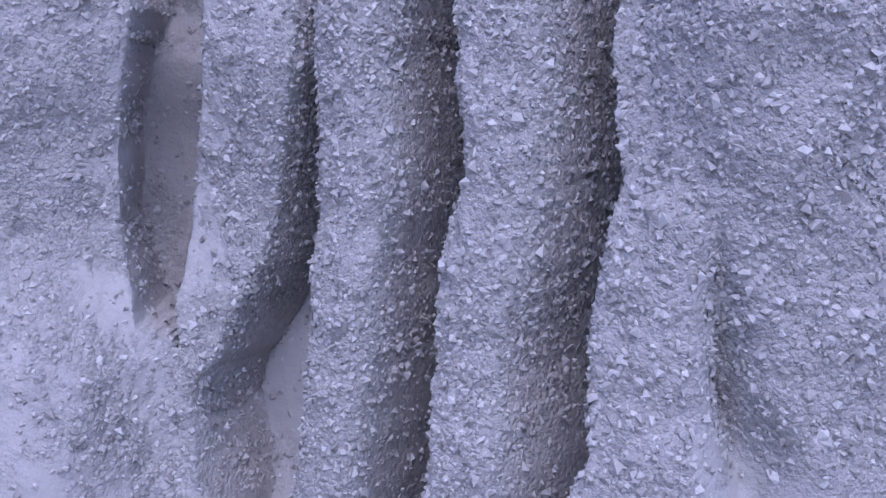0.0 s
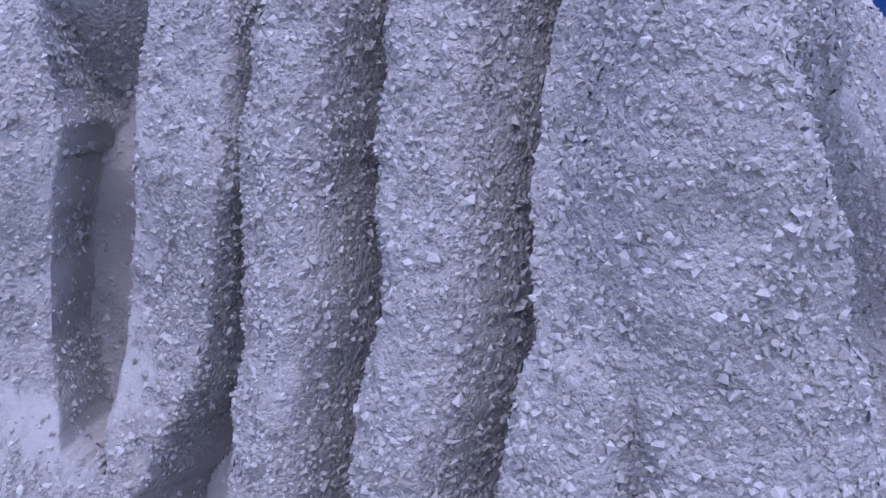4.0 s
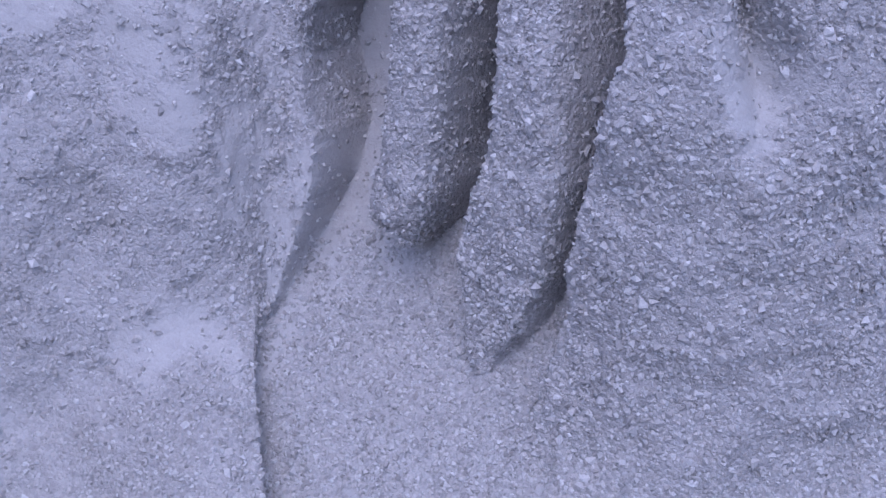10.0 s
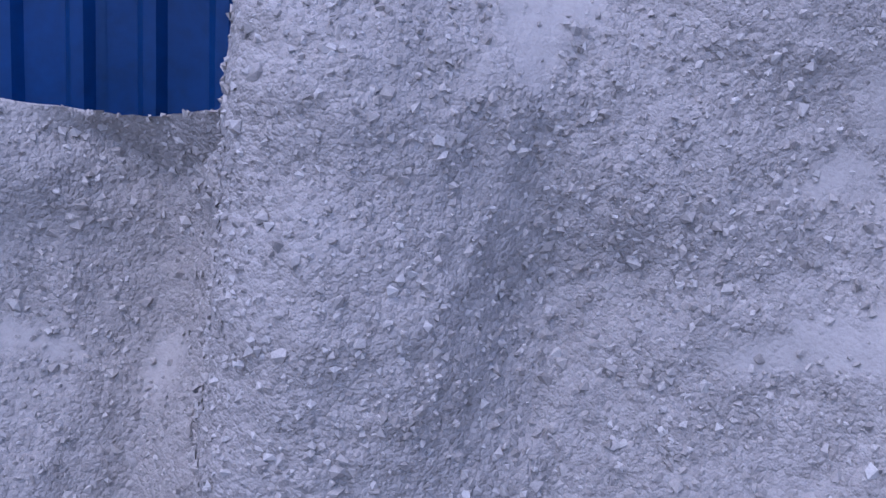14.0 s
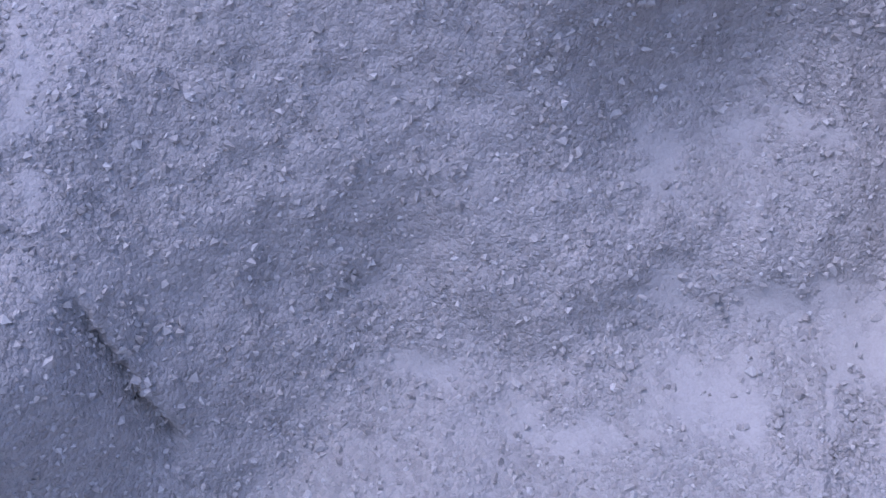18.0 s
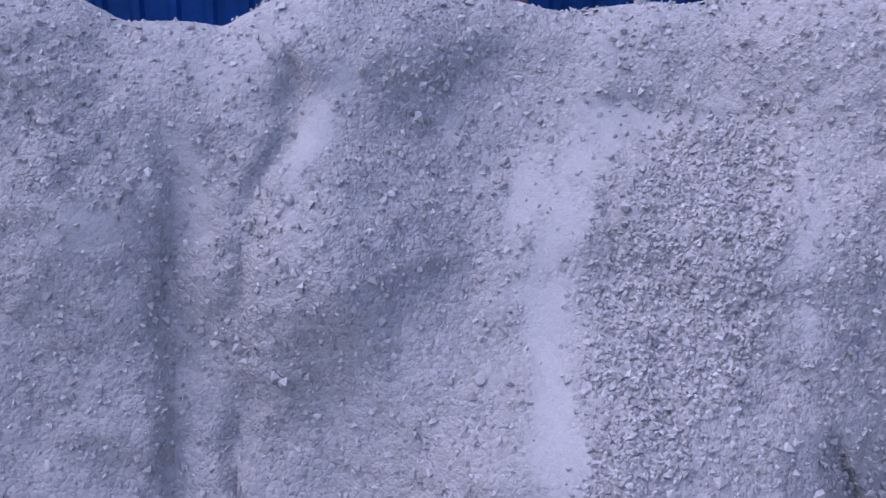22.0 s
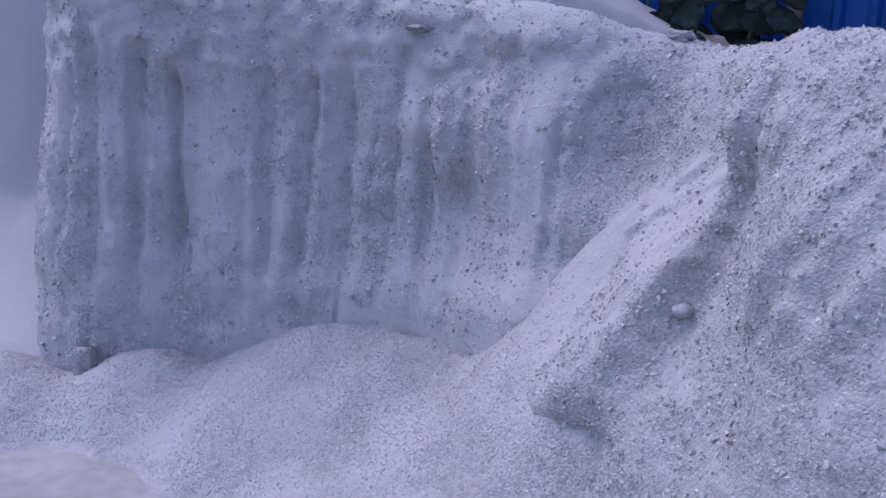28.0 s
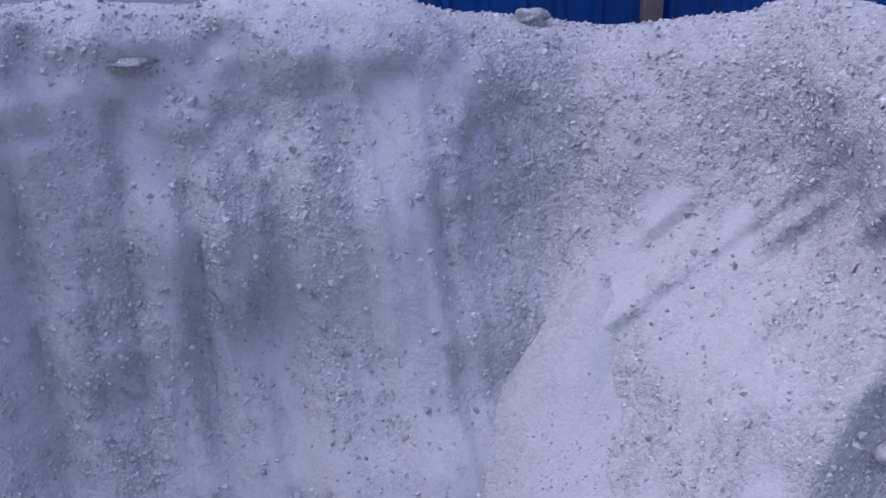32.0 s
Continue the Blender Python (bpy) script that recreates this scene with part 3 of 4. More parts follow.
FLOOR = -0.22
U = np.concatenate([np.arange(0.0, 3.85, 0.016), np.arange(3.85, 5.02, 0.0036), np.arange(5.02, 10.7, 0.0145), np.arange(10.7, 11.4, 0.009), np.arange(11.4, LENGTH, 0.0145)])
V = np.concatenate([np.arange(FLOOR - 0.03, 2.14, 0.0107)])
uu, vv = np.meshgrid(U, V)
zz = np.minimum(vv, crest(uu) - 0.0004 * np.clip((vv - crest(uu)) * -1, 0, 1))
dd = face(uu, zz)
W = np.linspace(0.012, 1.0, 46)[:, None] ** 1.6 * 1.7       # the back of the crest
ub = np.broadcast_to(U, (46, len(U)))
db = face(U, crest(U))[None] - W
fall = np.interp(ub, [0, 3, 4.5, 4.8, 6.5, 7.5, 10.5, 11.2, 14.8], [1.0, 0.9, 0.6, 1.6, 1.6, 0.5, 0.5, 0.3, 0.3])
zb = crest(ub) - fall * W + 0.05 * rough(ub * 2.2, W * 2.2, 0 * ub, 5) * np.clip(W * 4, 0, 1) - np.clip(W - 0.9, 0, 2) * 0.9
uu, zz, dd = np.vstack([uu, ub]), np.vstack([zz, zb]), np.vstack([dd, db])
xx, yy = place(uu, dd)
soft = dust(uu, zz)
bulk = 0.022 * rough(xx * 2.6, yy * 2.6, zz * 2.6, 11) + 0.016 * rough(xx * 8, yy * 8, zz * 8, 12)
grain = 0.008 * rough(xx * 24, yy * 24, zz * 24, 13) + 0.006 * rough(xx * 60, yy * 60, zz * 60, 14)
dd = dd + bulk * np.interp(uu, [3.7, 4.0, 4.8, 5.1], [1, 0.4, 0.4, 1]) + grain * (1 - 0.7 * soft)
shift = (0.002 * rough(dd * 60, zz * 60, uu * 12, 19) + 0.007 * rough(dd * 19, zz * 13, uu * 6, 20)) * (1 - 0.6 * soft) * span(uu, 3.7, 5.1, 0.2)
zz = zz + 0.5 * grain * (1 - soft) + 0.012 * rough(uu * 9, 0 * uu, 0 * uu, 15)
xx, yy = place(uu + shift, dd)
bank_verts = np.stack([xx, yy, zz], -1).reshape(-1, 3)
bank_quads = grid_quads(*uu.shape)
bank_mesh = fast_mesh("gravel_bank", bank_verts, quads=bank_quads)
bank_mesh.attributes.new("dust", "FLOAT", "POINT").data.foreach_set("value", soft.ravel().astype(np.float32))
bank_mesh.materials.append(GRIT)
bank_mesh.polygons.foreach_set("use_smooth", np.ones(len(bank_quads), bool))
bank_mesh.set_sharp_from_angle(angle=radians(55))
bank = tagged(new("gravel_bank", bank_mesh), "cut face of a grey limestone gravel heap with deep flutes", "gravel heap")


def stone_shapes(count, seed):
    """Sharp stones: uneven corners round a blunt middle."""
    r = np.random.default_rng(seed)
    axes = np.array([(1, 0, 0), (-0.5, 0.87, 0), (-0.5, -0.87, 0), (0, 0, 0.9), (0, 0, -0.9), (0.4, 0.8, 0.4), (0.5, -0.7, -0.5)], float)
    return axes[None] * r.uniform(0.75, 1.15, (count, 7, 1)) + r.normal(0, 0.16, (count, 7, 3))


def chip_shapes(count, seed):
    """Bedded chips: five uneven corners in the dust round an off-centre peak."""
    r = np.random.default_rng(seed)
    a = np.arange(5) * 1.2566 + r.uniform(-0.35, 0.35, (count, 5))
    rim = np.stack([np.cos(a), np.sin(a), 0 * a], -1) * r.uniform(0.62, 1.12, (count, 5, 1))
    rim[..., 2] = r.uniform(-0.45, -0.05, (count, 5))
    peak = np.stack([r.uniform(-0.45, 0.45, count), r.uniform(-0.45, 0.45, count), r.uniform(0.3, 0.75, count)], -1)[:, None]
    shapes = np.concatenate([rim, peak], 1)
    shapes[..., 0] *= r.uniform(0.6, 1.0, (count, 1))
    tris = np.array([(i, (i + 1) % 5, 5) for i in range(5)])
    return shapes, tris


def scatter(name, centres, normals, sizes, seed, sink=0.25, tilt=0.35):
    """Chips laid on a surface, as one mesh."""
    r = np.random.default_rng(seed)
    n = len(centres)
    shapes, tris = chip_shapes(240, seed)
    up = normals + r.normal(0, tilt, (n, 3))
    up /= np.linalg.norm(up, axis=1)[:, None]
    side = np.cross(up, r.normal(size=(n, 3)))
    side /= np.linalg.norm(side, axis=1)[:, None] + 1e-9
    rot = np.stack([side, np.cross(up, side), up], -1)
    local = np.einsum("nij,nkj->nki", rot, shapes[r.integers(0, 240, n)])
    verts = centres[:, None] + local * sizes[:, None, None] + normals[:, None] * (sizes * sink)[:, None, None]
    faces = tris[None] + 6 * np.arange(n)[:, None, None]
    me = fast_mesh(name, verts.reshape(-1, 3), tris=faces.reshape(-1, 3))
    me.polygons.foreach_set("use_smooth", np.zeros(len(me.polygons), bool))
    return me


def spots(count, seed, keep):
    """Random places on the bank, thinned by keep(u, z)."""
    r = np.random.default_rng(seed)
    shape = uu.shape
    P = bank_verts.reshape(*shape, 3)
    area = np.linalg.norm(np.cross(P[1:, :-1] - P[:-1, :-1], P[:-1, 1:] - P[:-1, :-1]), axis=-1)
    chance = area * keep(uu[:-1, :-1], zz[:-1, :-1])
    pick = r.choice(area.size, count, p=(chance / chance.sum()).ravel())
    i, j = pick // (shape[1] - 1), pick % (shape[1] - 1)
    a, b, c = P[i, j], P[i, j + 1] - P[i, j], P[i + 1, j] - P[i, j]
    s, t = r.random((2, count, 1))
    nrm = np.cross(c, b)
    nrm /= np.linalg.norm(nrm, axis=1)[:, None] + 1e-9
    inward = np.stack([np.interp(uu[i, j], ARC, NX), np.interp(uu[i, j], ARC, NY), 0.3 + 0 * uu[i, j]], -1)
    nrm *= np.sign((nrm * inward).sum(1))[:, None]
    return a + s * b + t * c, nrm, uu[i, j], zz[i, j]


def chip_density(u, z):
    n = rough(u * 6, z * 6, 0 * u, 21) + 0.8 * rough(u * 22, z * 22, 0 * u, 23)
    seen = np.where((u > 0.3) & (z > -0.15), 1.0, 0.2) * np.interp(u, [0.2, 0.5, 2.9, 3.3, 4.7, 5.2, 11.7, 12.1], [0.5, 1.7, 1.8, 2.6, 2.6, 1.05, 1.05, 1.3])
    return np.clip(1.04 - dust(u, z) * 1.15, 0.12, 1) * np.clip(0.8 + 0.35 * n, 0.15, 2) * seen


centre, normal, cu, cz = spots(400000, 31, chip_density)
size = np.clip(np.random.default_rng(5).lognormal(math.log(0.0062), 0.36, len(centre)), 0.003, 0.0155) * np.interp(cu, [2.4, 3.2, 4.8, 5.4, 8.4, 9.0], [1.12, 1.02, 1.0, 1.0, 0.96, 0.94])
part("chipping", scatter("chipping", centre, normal, size, 6, 0.2), CHIP, bank, "sharp grey limestone chips bedded in dust", "stuff")


def chute(u, z):
    """Loose gravel that has run down the chute, and the fans at the foot."""
    n = rough(u * 20, z * 20, 0 * u, 22)
    near, far = line(z, (0.5, 8.3), (0.62, 8.24), (0.7, 8.18), (0.87, 8.07), (1.12, 8.07)), line(z, (0.5, 8.42), (0.66, 8.39), (0.87, 8.36), (1.0, 8.32), (1.12, 8.26))
    lie = span(u + 0.03 * n, near, far, 0.06) * span(z + 0.04 * n, 0.52, 1.11, 0.12)
    foot = ease((heaped(u) - 0.04 - z) / 0.06) * np.where((u > 4.0) & (u < 5.4), 0.5 + 0.4 * n, 0) + 0.7 * span(u, 4.0, 4.95, 0.2) * ease((0.5 - z) / 0.2)
    lie = lie + 0.35 * np.clip(1.2 - ((u - 10.14) / 0.12) ** 2 - ((z - 0.62) / 0.12) ** 2 + 0.8 * n, 0, 1) + 0.4 * np.clip(1.1 - ((u - 6.56) / 0.12) ** 2 - ((z - 0.38) / 0.1) ** 2 + 0.8 * n, 0, 1)
    return np.clip(lie * 3.5 + foot, 0, 4) + 1e-9


centre, normal, cu, cz = spots(34000, 41, chute)
size = np.random.default_rng(8).uniform(0.0055, 0.0092, len(centre)) * np.where(cu > 8.6, 0.8, 1.0)
part("loose_gravel", scatter("loose_gravel", centre, normal, size, 9, 0.38, 0.35), CHIP, bank, "loose grey gravel that ran down", "stuff")



# fallen fan and mounds at the foot of the far wall
def fallen(x, y):
    """Height of the fallen gravel over the yard."""
    def cone(cx, cy, top, fall, long=0.0):
        near = np.clip(x - cx, -long, long)
        far = np.sqrt((x - cx - near) ** 2 + (y - cy) ** 2 + 0.006)
        return top - fall * far + 0.28 * fall * np.minimum(far, 1.2) ** 2

    piles = [cone(0.64, -4.93, 0.86, 1.5), cone(0.7, -4.72, 0.62, 1.05), cone(0.84, -4.5, 0.4, 0.9), cone(0.98, -5.12, 0.24, 0.68, 0.06), cone(1.25, -5.2, 0.21, 0.72, 0.15), cone(1.62, -5.36, 0.2, 0.72, 0.12), cone(2.42, -5.45, 0.02, 0.66, 0.06), cone(3.0, -5.5, -0.02, 0.5, 0.05), cone(0.95, -4.25, 0.12, 0.5, 0.2)]
    high = sum(np.exp(p / 0.035) for p in piles)
    return np.log(high) * 0.035 + 0.016 * rough(x * 3.4, y * 3.4, 0 * x, 81) + 0.007 * rough(x * 13, y * 13, 0 * x, 82) + 0.004 * rough(x * 45, y * 45, 0 * x, 87)


fx, fy = np.meshgrid(np.linspace(0.3, 3.9, 380), np.linspace(-6.0, -3.3, 280))
fz = np.maximum(fallen(fx, fy), FLOOR - 0.06)
fan_mesh = fast_mesh("scree_fan", np.stack([fx, fy, fz], -1).reshape(-1, 3), quads=grid_quads(*fx.shape))
fan_dust = np.clip(0.36 + 0.5 * rough(fx * 5, fy * 5, fz * 5, 83) + 0.3 * rough(fx * 20, fy * 20, fz * 20, 88) + 0.2 * ease((fz - 0.12) / 0.25), 0, 0.75)
fan_mesh.attributes.new("dust", "FLOAT", "POINT").data.foreach_set("value", fan_dust.ravel().astype(np.float32))
fan_mesh.materials.append(GRIT)
fan_mesh.polygons.foreach_set("use_smooth", np.ones(len(fan_mesh.polygons), bool))
fan = tagged(new("scree_fan", fan_mesh), "pale fan of stone dust and gravel fallen at the wall's foot", "gravel heap")
rf = np.random.default_rng(84)
gx, gy = rf.uniform(0.5, 3.2, 90000), rf.uniform(-5.6, -4.0, 90000)
gz = fallen(gx, gy)
keep = (gz > FLOOR + 0.01) & (rf.random(90000) < np.clip(1.1 - ease((gz - 0.15) / 0.2) * 0.75, 0.3, 1) * (0.5 + 0.5 * rough(gx * 4, gy * 4, 0 * gx, 85)))
gx, gy, gz = gx[keep][:34000], gy[keep][:34000], gz[keep][:34000]
up = np.stack([fallen(gx - 0.01, gy) - fallen(gx + 0.01, gy), fallen(gx, gy - 0.01) - fallen(gx, gy + 0.01), 0 * gx + 0.02], -1)
up /= np.linalg.norm(up, axis=1)[:, None]
part("loose_gravel", scatter("loose_gravel", np.stack([gx, gy, gz], -1), up, rf.uniform(0.003, 0.006, len(gx)), 86, 0.16), CHIP, fan, "fine loose grey gravel", "stuff")

# larger stones that sit proud of the face
stone_meshes = []
shapes = stone_shapes(14, 71)
for k in range(14):
    bm = bmesh.new()
    hull = [bm.verts.new(Vector(c)) for c in shapes[k]]
    bmesh.ops.convex_hull(bm, input=hull)
    bmesh.ops.bevel(bm, geom=bm.edges[:], offset=0.16, segments=1, affect="EDGES")
    me = bpy.data.meshes.new("stone")
    bm.to_mesh(me)
    bm.free()
    me.materials.append(STONE)
    stone_meshes.append(me)


def stone_chance(u, z):
    return np.where((u > 1.0) & (z > -0.1), 1.0, 0.0) * np.interp(u, [3.2, 3.6, 5.6, 6.4, 8, 11.5, 12.2], [0.7, 1.6, 1.6, 0.8, 0.8, 0.6, 0.15]) * (1.05 - dust(u, z))


centre, normal, cu, cz = spots(290, 73, stone_chance)
rs = np.random.default_rng(74)
for c, nv, big in zip(centre, normal, np.clip(rs.lognormal(math.log(0.0095), 0.25, 290), 0.006, 0.016)):
    ob = part("stone", stone_meshes[rs.integers(14)], None, bank)
    flat = Vector(nv).to_track_quat("Z", "Y").to_matrix().to_4x4()
    ob.matrix_world = Matrix.Translation(Vector(c) + Vector(nv) * big * 0.3) @ flat @ Matrix.Rotation(rs.uniform(0, 6.3), 4, "Z") @ Matrix.Diagonal((big * rs.uniform(0.9, 1.4), big, big * 0.6, 1))

# ---- ground ----
bm = bmesh.new()
bmesh.ops.create_grid(bm, x_segments=60, y_segments=60, size=60)
for v in bm.verts:
    v.co.z = FLOOR + 0.02 * noise.noise(v.co * 0.4)
ground = tagged(part("ground", bm, SOIL), "pale dusty yard ground", "ground", kind="structure")


# ---- fence of ribbed blue sheets ----
def fence_run(start, end, label, posts, pitch=0.18, high=2.9):
    """Sheets of five ribs each, nailed to square posts."""
    fence = tagged(new("sheet_fence"), label, "fence")
    wx, wy = end[0] - start[0], end[1] - start[1]
    far = math.hypot(wx, wy)
    wx, wy = wx / far, wy / far
    prof = [(0.0, 0.0), (0.15, 0.0), (0.27, 0.03), (0.45, 0.03), (0.57, 0.0)]
    wide = 5 * pitch
    for k in range(math.ceil(far / wide - 0.05)):
        bm = bmesh.new()
        cols = [((rib + px) * pitch, pd) for rib in range(5) for px, pd in prof] + [(wide, 0.0), (wide + 0.1 * pitch, 0.0)]
        lines = []
        for px, pd in cols:
            a, b = k * wide + px, pd + 0.0022 * (k % 2)
            lines.append([bm.verts.new((start[0] + wx * a - wy * b, start[1] + wy * a + wx * b, h)) for h in (FLOOR - 0.05, high)])
        for p, q in zip(lines, lines[1:]):
            bm.faces.new((p[0], q[0], q[1], p[1]))
        bmesh.ops.solidify(bm, geom=bm.faces[:], thickness=0.0015)
        part("sheet", bm, BLUE, fence)
    for a, w in posts:
        bm = bmesh.new()
        bmesh.ops.create_cube(bm, size=1, matrix=Matrix.Translation((start[0] + wx * a - wy * 0.06, start[1] + wy * a + wx * 0.06, high / 2)) @ Matrix.Rotation(math.atan2(wy, wx), 4, "Z") @ Matrix.Diagonal((w, 0.06, high + 0.4, 1)))
        bmesh.ops.bevel(bm, geom=bm.edges[:], offset=0.006, segments=1, affect="EDGES")
        part("post", bm, POST, fence)
    return fence


fence_run((-4.83, -4.88), (4.9, -10.72), "ribbed blue painted metal fence on rough posts", [(1.2, 0.13), (3.6, 0.095), (4.95, 0.075), (9.6, 0.08)])
fence_run((-3.35, -1.7), (-4.8, -4.84), "ribbed blue painted metal fence close behind the gravel", [(2.0, 0.08)])
fence_run((-3.5, 3.1), (-3.37, -1.66), "ribbed blue painted metal fence beside the gravel", [(1.0, 0.08), (3.1, 0.08)])
fence_run((-1.9, 9.4), (-3.48, 3.14), "ribbed blue painted metal fence with plastic hung over it", [(0.7, 0.08)])


# ---- a second heap beyond the bank ----
def far_heap():
    gx, gy = np.meshgrid(np.linspace(-1.6, 7.2, 290), np.linspace(-8.9, -4.6, 190))
    ridge = np.interp(gx, [-1.6, -0.9, -0.25, 0.7, 2.2, 3.6, 7.2], [0.3, 0.78, 1.12, 1.48, 1.75, 1.7, 1.5])
    back = ridge - 0.62 * np.abs(gy + 7.45) - 0.1 * np.exp(-((gy + 7.45) / 0.2) ** 2)
    cut = np.clip((gy + 6.75) / 0.3, 0, 1)
    foot = 0.34 - 0.55 * np.clip(gy + 6.45, 0, 9)
    gz = np.where(gy < -6.75, back, back * (1 - cut) + cut * foot)
    gz = np.where(gx < 2.7, np.minimum(gz, back - 1.6 * np.clip(gy + 7.2, 0, 9)), gz)
    gz = np.maximum(gz, FLOOR - 0.05) + (0.05 * rough(gx * 2, gy * 2, 0 * gx, 61) + 0.015 * rough(gx * 9, gy * 9, 0 * gx, 62)) * (gz > FLOOR)
    me = fast_mesh("spoil_mound", np.stack([gx, gy, gz], -1).reshape(-1, 3), quads=grid_quads(*gx.shape))
    me.attributes.new("dust", "FLOAT", "POINT").data.foreach_set("value", np.full(gx.size, 0.8, np.float32))
    me.materials.append(GRIT)
    me.polygons.foreach_set("use_smooth", np.ones(len(me.polygons), bool))
    return tagged(new("spoil_mound", me), "smooth pale heap of stone dust behind the bank", "gravel heap")


heap = far_heap()




# ---- plants at the fence ----
def leaf_mesh(name, base, tip, wide, face_to, fold=0.25, sag=0.12, curl=0.0, lobes=0.0, seed=0):
    """A pointed blade, folded along its midrib and sagging to its tip."""
    r = random.Random(seed)
    base, tip, face_to = Vector(base), Vector(tip), Vector(face_to)
    run = tip - base
    size = run.length
    run.normalize()
    up = (face_to - base).normalized()
    side = up.cross(run).normalized()
    up = run.cross(side).normalized()
    bm = bmesh.new()
    uvs = bm.loops.layers.uv.new("uv")
    rows, spread = [], (-1, -0.66, -0.33, 0, 0.33, 0.66, 1)
    steps = 18
    for i in range(steps + 1):
        f = i / steps
        half = 0.5 * wide * max(0.012, (math.sin(math.pi * min(1, f ** 0.72)) ** 0.8)) * (1 + lobes * math.sin(f * 19 + seed) * 0.5)
        row = []
        for s in spread:
            wave = 0.03 * size * math.sin(f * 11 + s * 2 + seed) * abs(s) + 0.006 * r.uniform(-1, 1)
            lift = fold * half * abs(s) + wave - sag * size * f * f + curl * half * s
            row.append(bm.verts.new(base + run * (size * f) + side * (half * s) + up * lift))
        rows.append(row)
    for i in range(steps):
        for j in range(6):
            q = bm.faces.new((rows[i][j], rows[i + 1][j], rows[i + 1][j + 1], rows[i][j + 1]))
            q.smooth = True
            for loop, (a, b) in zip(q.loops, ((i, j), (i + 1, j), (i + 1, j + 1), (i, j + 1))):
                loop[uvs].uv = (a / steps + 0.5 * abs(spread[b]), 0.5 + 0.5 * spread[b])
    bmesh.ops.solidify(bm, geom=bm.faces[:], thickness=0.0012)
    return bm


def stalk(points, thick):
    """A tapering stem through points."""
    bm = bmesh.new()
    rings = []
    for i, p in enumerate(points):
        w = thick * (1 - 0.6 * i / (len(points) - 1))
        rings.append([bm.verts.new(Vector(p) + Vector((w * math.cos(a), w * math.sin(a), 0))) for a in (k * math.pi / 4 for k in range(8))])
    for p, q in zip(rings, rings[1:]):
        for k in range(8):
            bm.faces.new((p[k], p[(k + 1) % 8], q[(k + 1) % 8], q[k])).smooth = True
    bm.faces.new(rings[-1])
    return bm


def broad_plant():
    plant = tagged(new("broad_leaved_plant"), "dusty green broad-leaved plant growing against the blue fence", "plant")
    part("stem", stalk([(-2.62, 4.3, FLOOR), (-2.58, 4.26, 0.7), (-2.5, 4.22, 1.3), (-2.46, 4.2, 1.6)], 0.018), STEM, plant)
    part("stem", stalk([(-2.6, 4.3, FLOOR), (-2.3, 4.34, 0.8), (-2.1, 4.36, 1.4), (-2.07, 4.35, 1.56)], 0.014), STEM, plant)
    yard = (0.2, 0.4, 2.6)
    for k, (base, tip, wide) in enumerate((
        ((-2.46, 4.2, 1.59), (-2.88, 4.06, 1.74), 0.2), ((-2.45, 4.2, 1.63), (-2.63, 4.26, 1.96), 0.2),
        ((-2.44, 4.22, 1.63), (-2.24, 4.53, 1.77), 0.21), ((-2.47, 4.19, 1.58), (-2.33, 4.47, 1.54), 0.07),
        ((-2.35, 4.18, 1.56), (-2.1, 4.51, 1.58), 0.17), ((-2.08, 4.34, 1.56), (-2.02, 4.55, 1.26), 0.21),
        ((-2.06, 4.35, 1.56), (-1.82, 4.66, 1.52), 0.12), ((-2.43, 4.17, 1.65), (-2.85, 4.02, 1.83), 0.2),
        ((-2.5, 4.24, 1.66), (-2.42, 4.42, 2.0), 0.22), ((-2.4, 4.26, 1.64), (-2.18, 4.6, 1.9), 0.2), ((-2.55, 4.2, 1.68), (-2.8, 4.2, 2.02), 0.2),
    )):
        part("leaf", leaf_mesh("leaf", base, tip, wide, yard, 0.18, 0.06, 0.15 * (-1) ** k, 0.12, k), LEAF, plant)
    part("dried_leaf", leaf_mesh("dried_leaf", (-2.47, 4.16, 1.64), (-2.53, 4.29, 1.9), 0.2, yard, 0.3, 0.05, 0.2, 0.3, 40), DRY_LEAF, plant, "dry pinkish leaf")
    part("dried_leaf", leaf_mesh("dried_leaf", (-2.38, 4.3, 1.6), (-2.3, 4.38, 1.5), 0.08, yard, 0.2, 0.05, 0.2, 0.3, 41), DRY_LEAF, plant, "dry pinkish leaf")


def dark_shrub():
    shrub = tagged(new("dark_shrub"), "dark leafy shrub behind the heap, against the blue fence", "shrub")
    r = random.Random(12)
    eye = (0.84, -1.51, 1.7)
    for x in (-0.3, -0.05, 0.2):
        y = -7.38 - 0.6 * x * 0.9
        part("stem", stalk([(x, y, 0.3), (x + 0.05, y + 0.03, 0.9), (x - 0.02, y, 1.35)], 0.016), STEM, shrub)
    for k in range(58):
        x = r.uniform(-0.4, 0.36)
        y = -7.46 - 0.58 * (x + 0.1) + r.uniform(0, 0.3)
        z = 0.82 + 0.62 * r.random() + 0.1 * x
        a = r.uniform(-0.9, 0.9) + (0 if r.random() < 0.5 else math.pi)
        size = r.uniform(0.16, 0.27)
        tip = (x + size * math.cos(a), y + r.uniform(-0.02, 0.06), z + size * math.sin(a) * 0.5 - 0.1)
        part("leaf", leaf_mesh("leaf", (x, y, z), tip, r.uniform(0.1, 0.17), eye, 0.2, 0.12, r.uniform(-0.3, 0.3), 0.1, 100 + k), DARK_LEAF, shrub)


broad_plant()
dark_shrub()


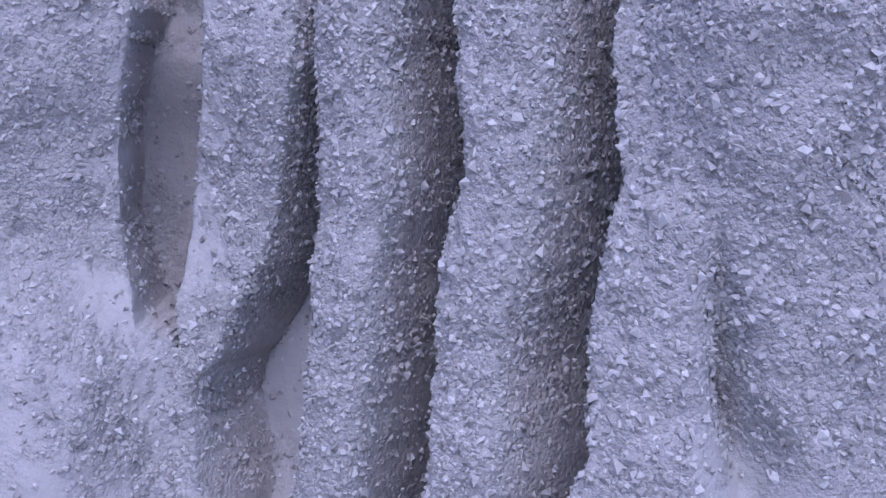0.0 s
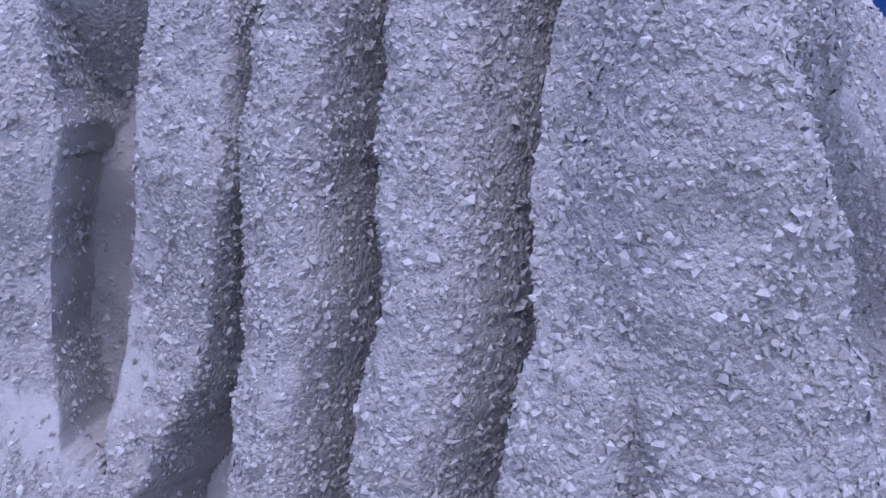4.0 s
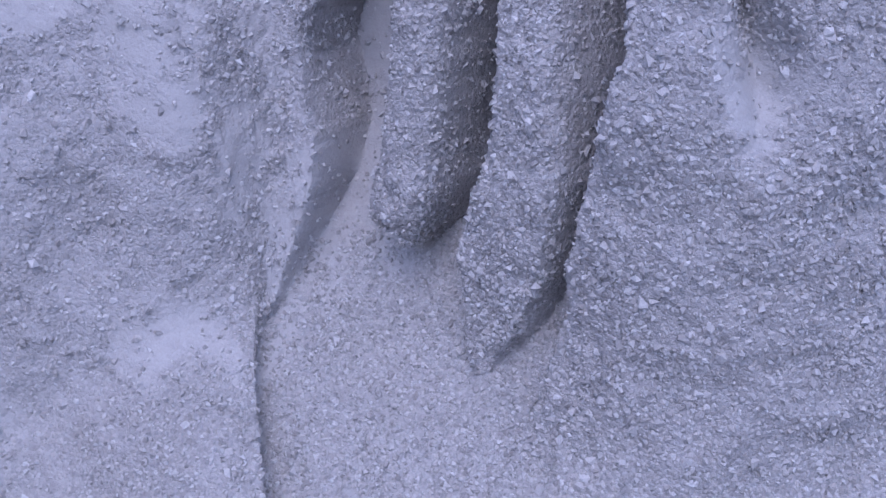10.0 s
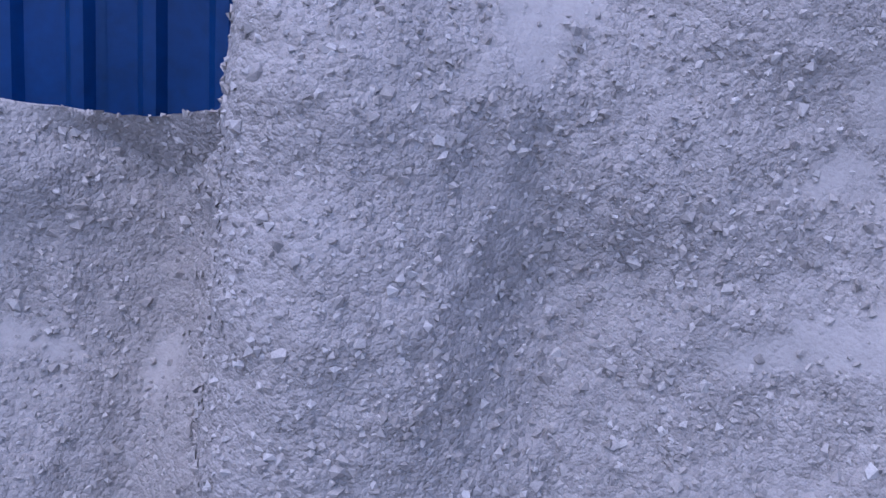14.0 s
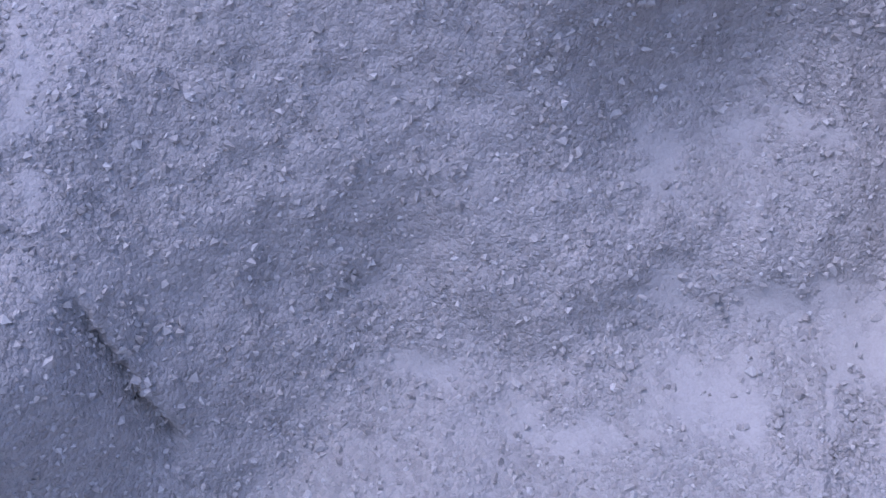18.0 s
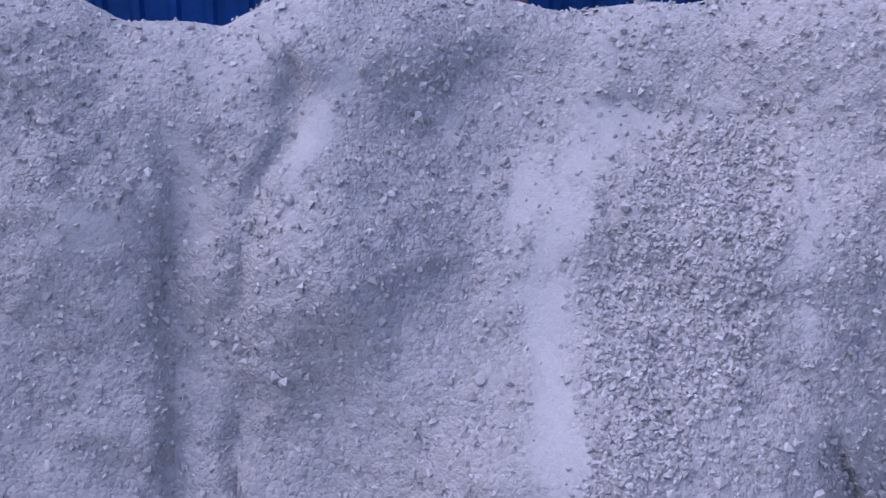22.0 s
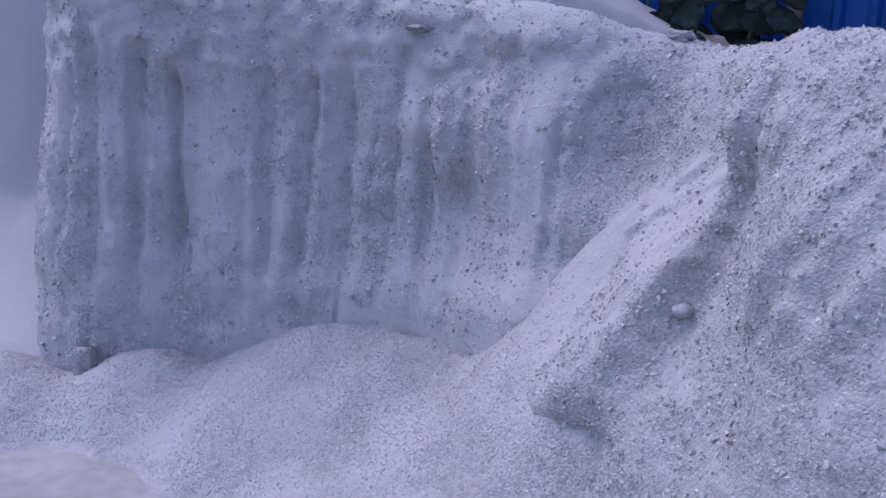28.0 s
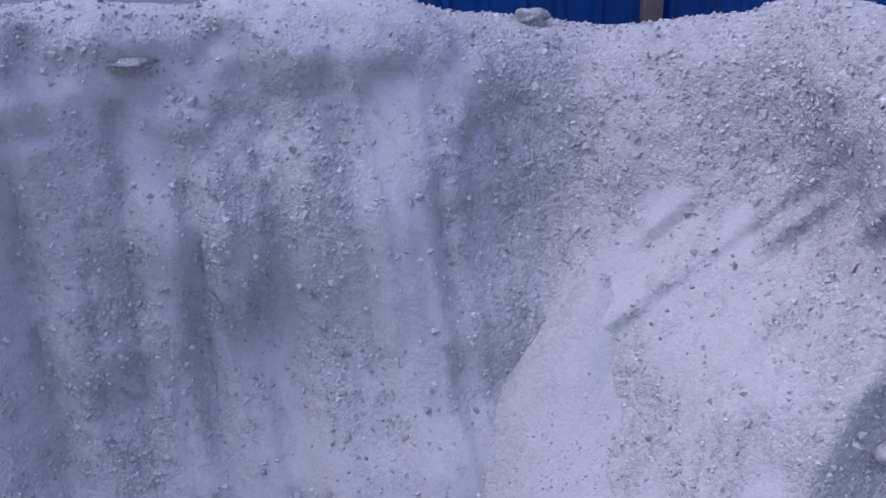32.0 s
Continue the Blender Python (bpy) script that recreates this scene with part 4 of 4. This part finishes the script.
# ---- single stones and scraps ----
def lump(name, centre, size, seed, mat, label, category, dent=0.16):
    """A worn stone or clod."""
    bm = bmesh.new()
    bmesh.ops.create_icosphere(bm, subdivisions=3, radius=0.5)
    for v in bm.verts:
        p = v.co * 2.6 + Vector((seed, 0, 0))
        v.co *= 1 + dent * noise.noise(p * 1.3) + dent * 0.5 * noise.noise(p * 3.1)
        v.co = Vector((v.co.x * size[0], v.co.y * size[1], v.co.z * size[2]))
    for f in bm.faces:
        f.smooth = True
    ob = tagged(part(name, bm, mat), label, category)
    ob.location = centre
    return ob


def on_bank(x, y, z):
    """The nearest point of the bank."""
    k = np.argmin(((bank_verts - np.array((x, y, z))) ** 2).sum(1))
    return Vector(bank_verts[k])


lump("pebble", on_bank(0.65, -4.25, 0.61) + Vector((0.008, 0.008, 0.016)), (0.056, 0.048, 0.04), 3, PEBBLE, "pale rounded pebble caught in the gully", "stone")
lump("clod", on_bank(0.50, -5.29, 1.22) + Vector((0, 0, 0.006)), (0.1, 0.07, 0.045), 5, GRIT, "grey clod of dust on the crest", "clod", 0.6)
lump("clod", on_bank(1.37, -5.63, 1.23) + Vector((0, 0, -0.008)), (0.09, 0.07, 0.03), 6, GRIT, "flat flake of caked dust overhanging the wall", "clod", 0.55)


def wedge():
    """A thin wedge of caked dust that stands point down."""
    bm = bmesh.new()
    rows = [(0.0, 0.012), (0.05, 0.03), (0.11, 0.045), (0.17, 0.05), (0.22, 0.043), (0.235, 0.03)]
    rings = [[bm.verts.new((w * cx + 0.03 * (h - 0.1), 0.7 * w * cy + 0.012 * noise.noise(Vector((h * 30, cx, cy))), h)) for cx, cy in ((-1, -0.6), (-0.7, 0.7), (0.2, 1), (1, 0.3), (0.6, -0.9))] for h, w in rows]
    for p, q in zip(rings, rings[1:]):
        for k in range(5):
            bm.faces.new((p[k], p[(k + 1) % 5], q[(k + 1) % 5], q[k]))
    bm.faces.new(rings[0][::-1])
    bm.faces.new(rings[-1])
    bmesh.ops.bevel(bm, geom=bm.edges[:], offset=0.005, segments=1, affect="EDGES")
    return bm


slab = tagged(part("dust_slab", wedge(), GRIT), "pale wedge of caked dust standing at the wall's foot", "clod")
slab.location = (2.64, -5.44, -0.23)

near = min(heap.data.vertices, key=lambda v: (v.co.x - 0.6) ** 2 + (v.co.y + 7.55) ** 2).co
lump("plastic_sack", near + Vector((0, 0.02, 0.02)), (0.24, 0.16, 0.09), 14, SACK, "crumpled white plastic sack lying on the heap", "sack", 0.4)
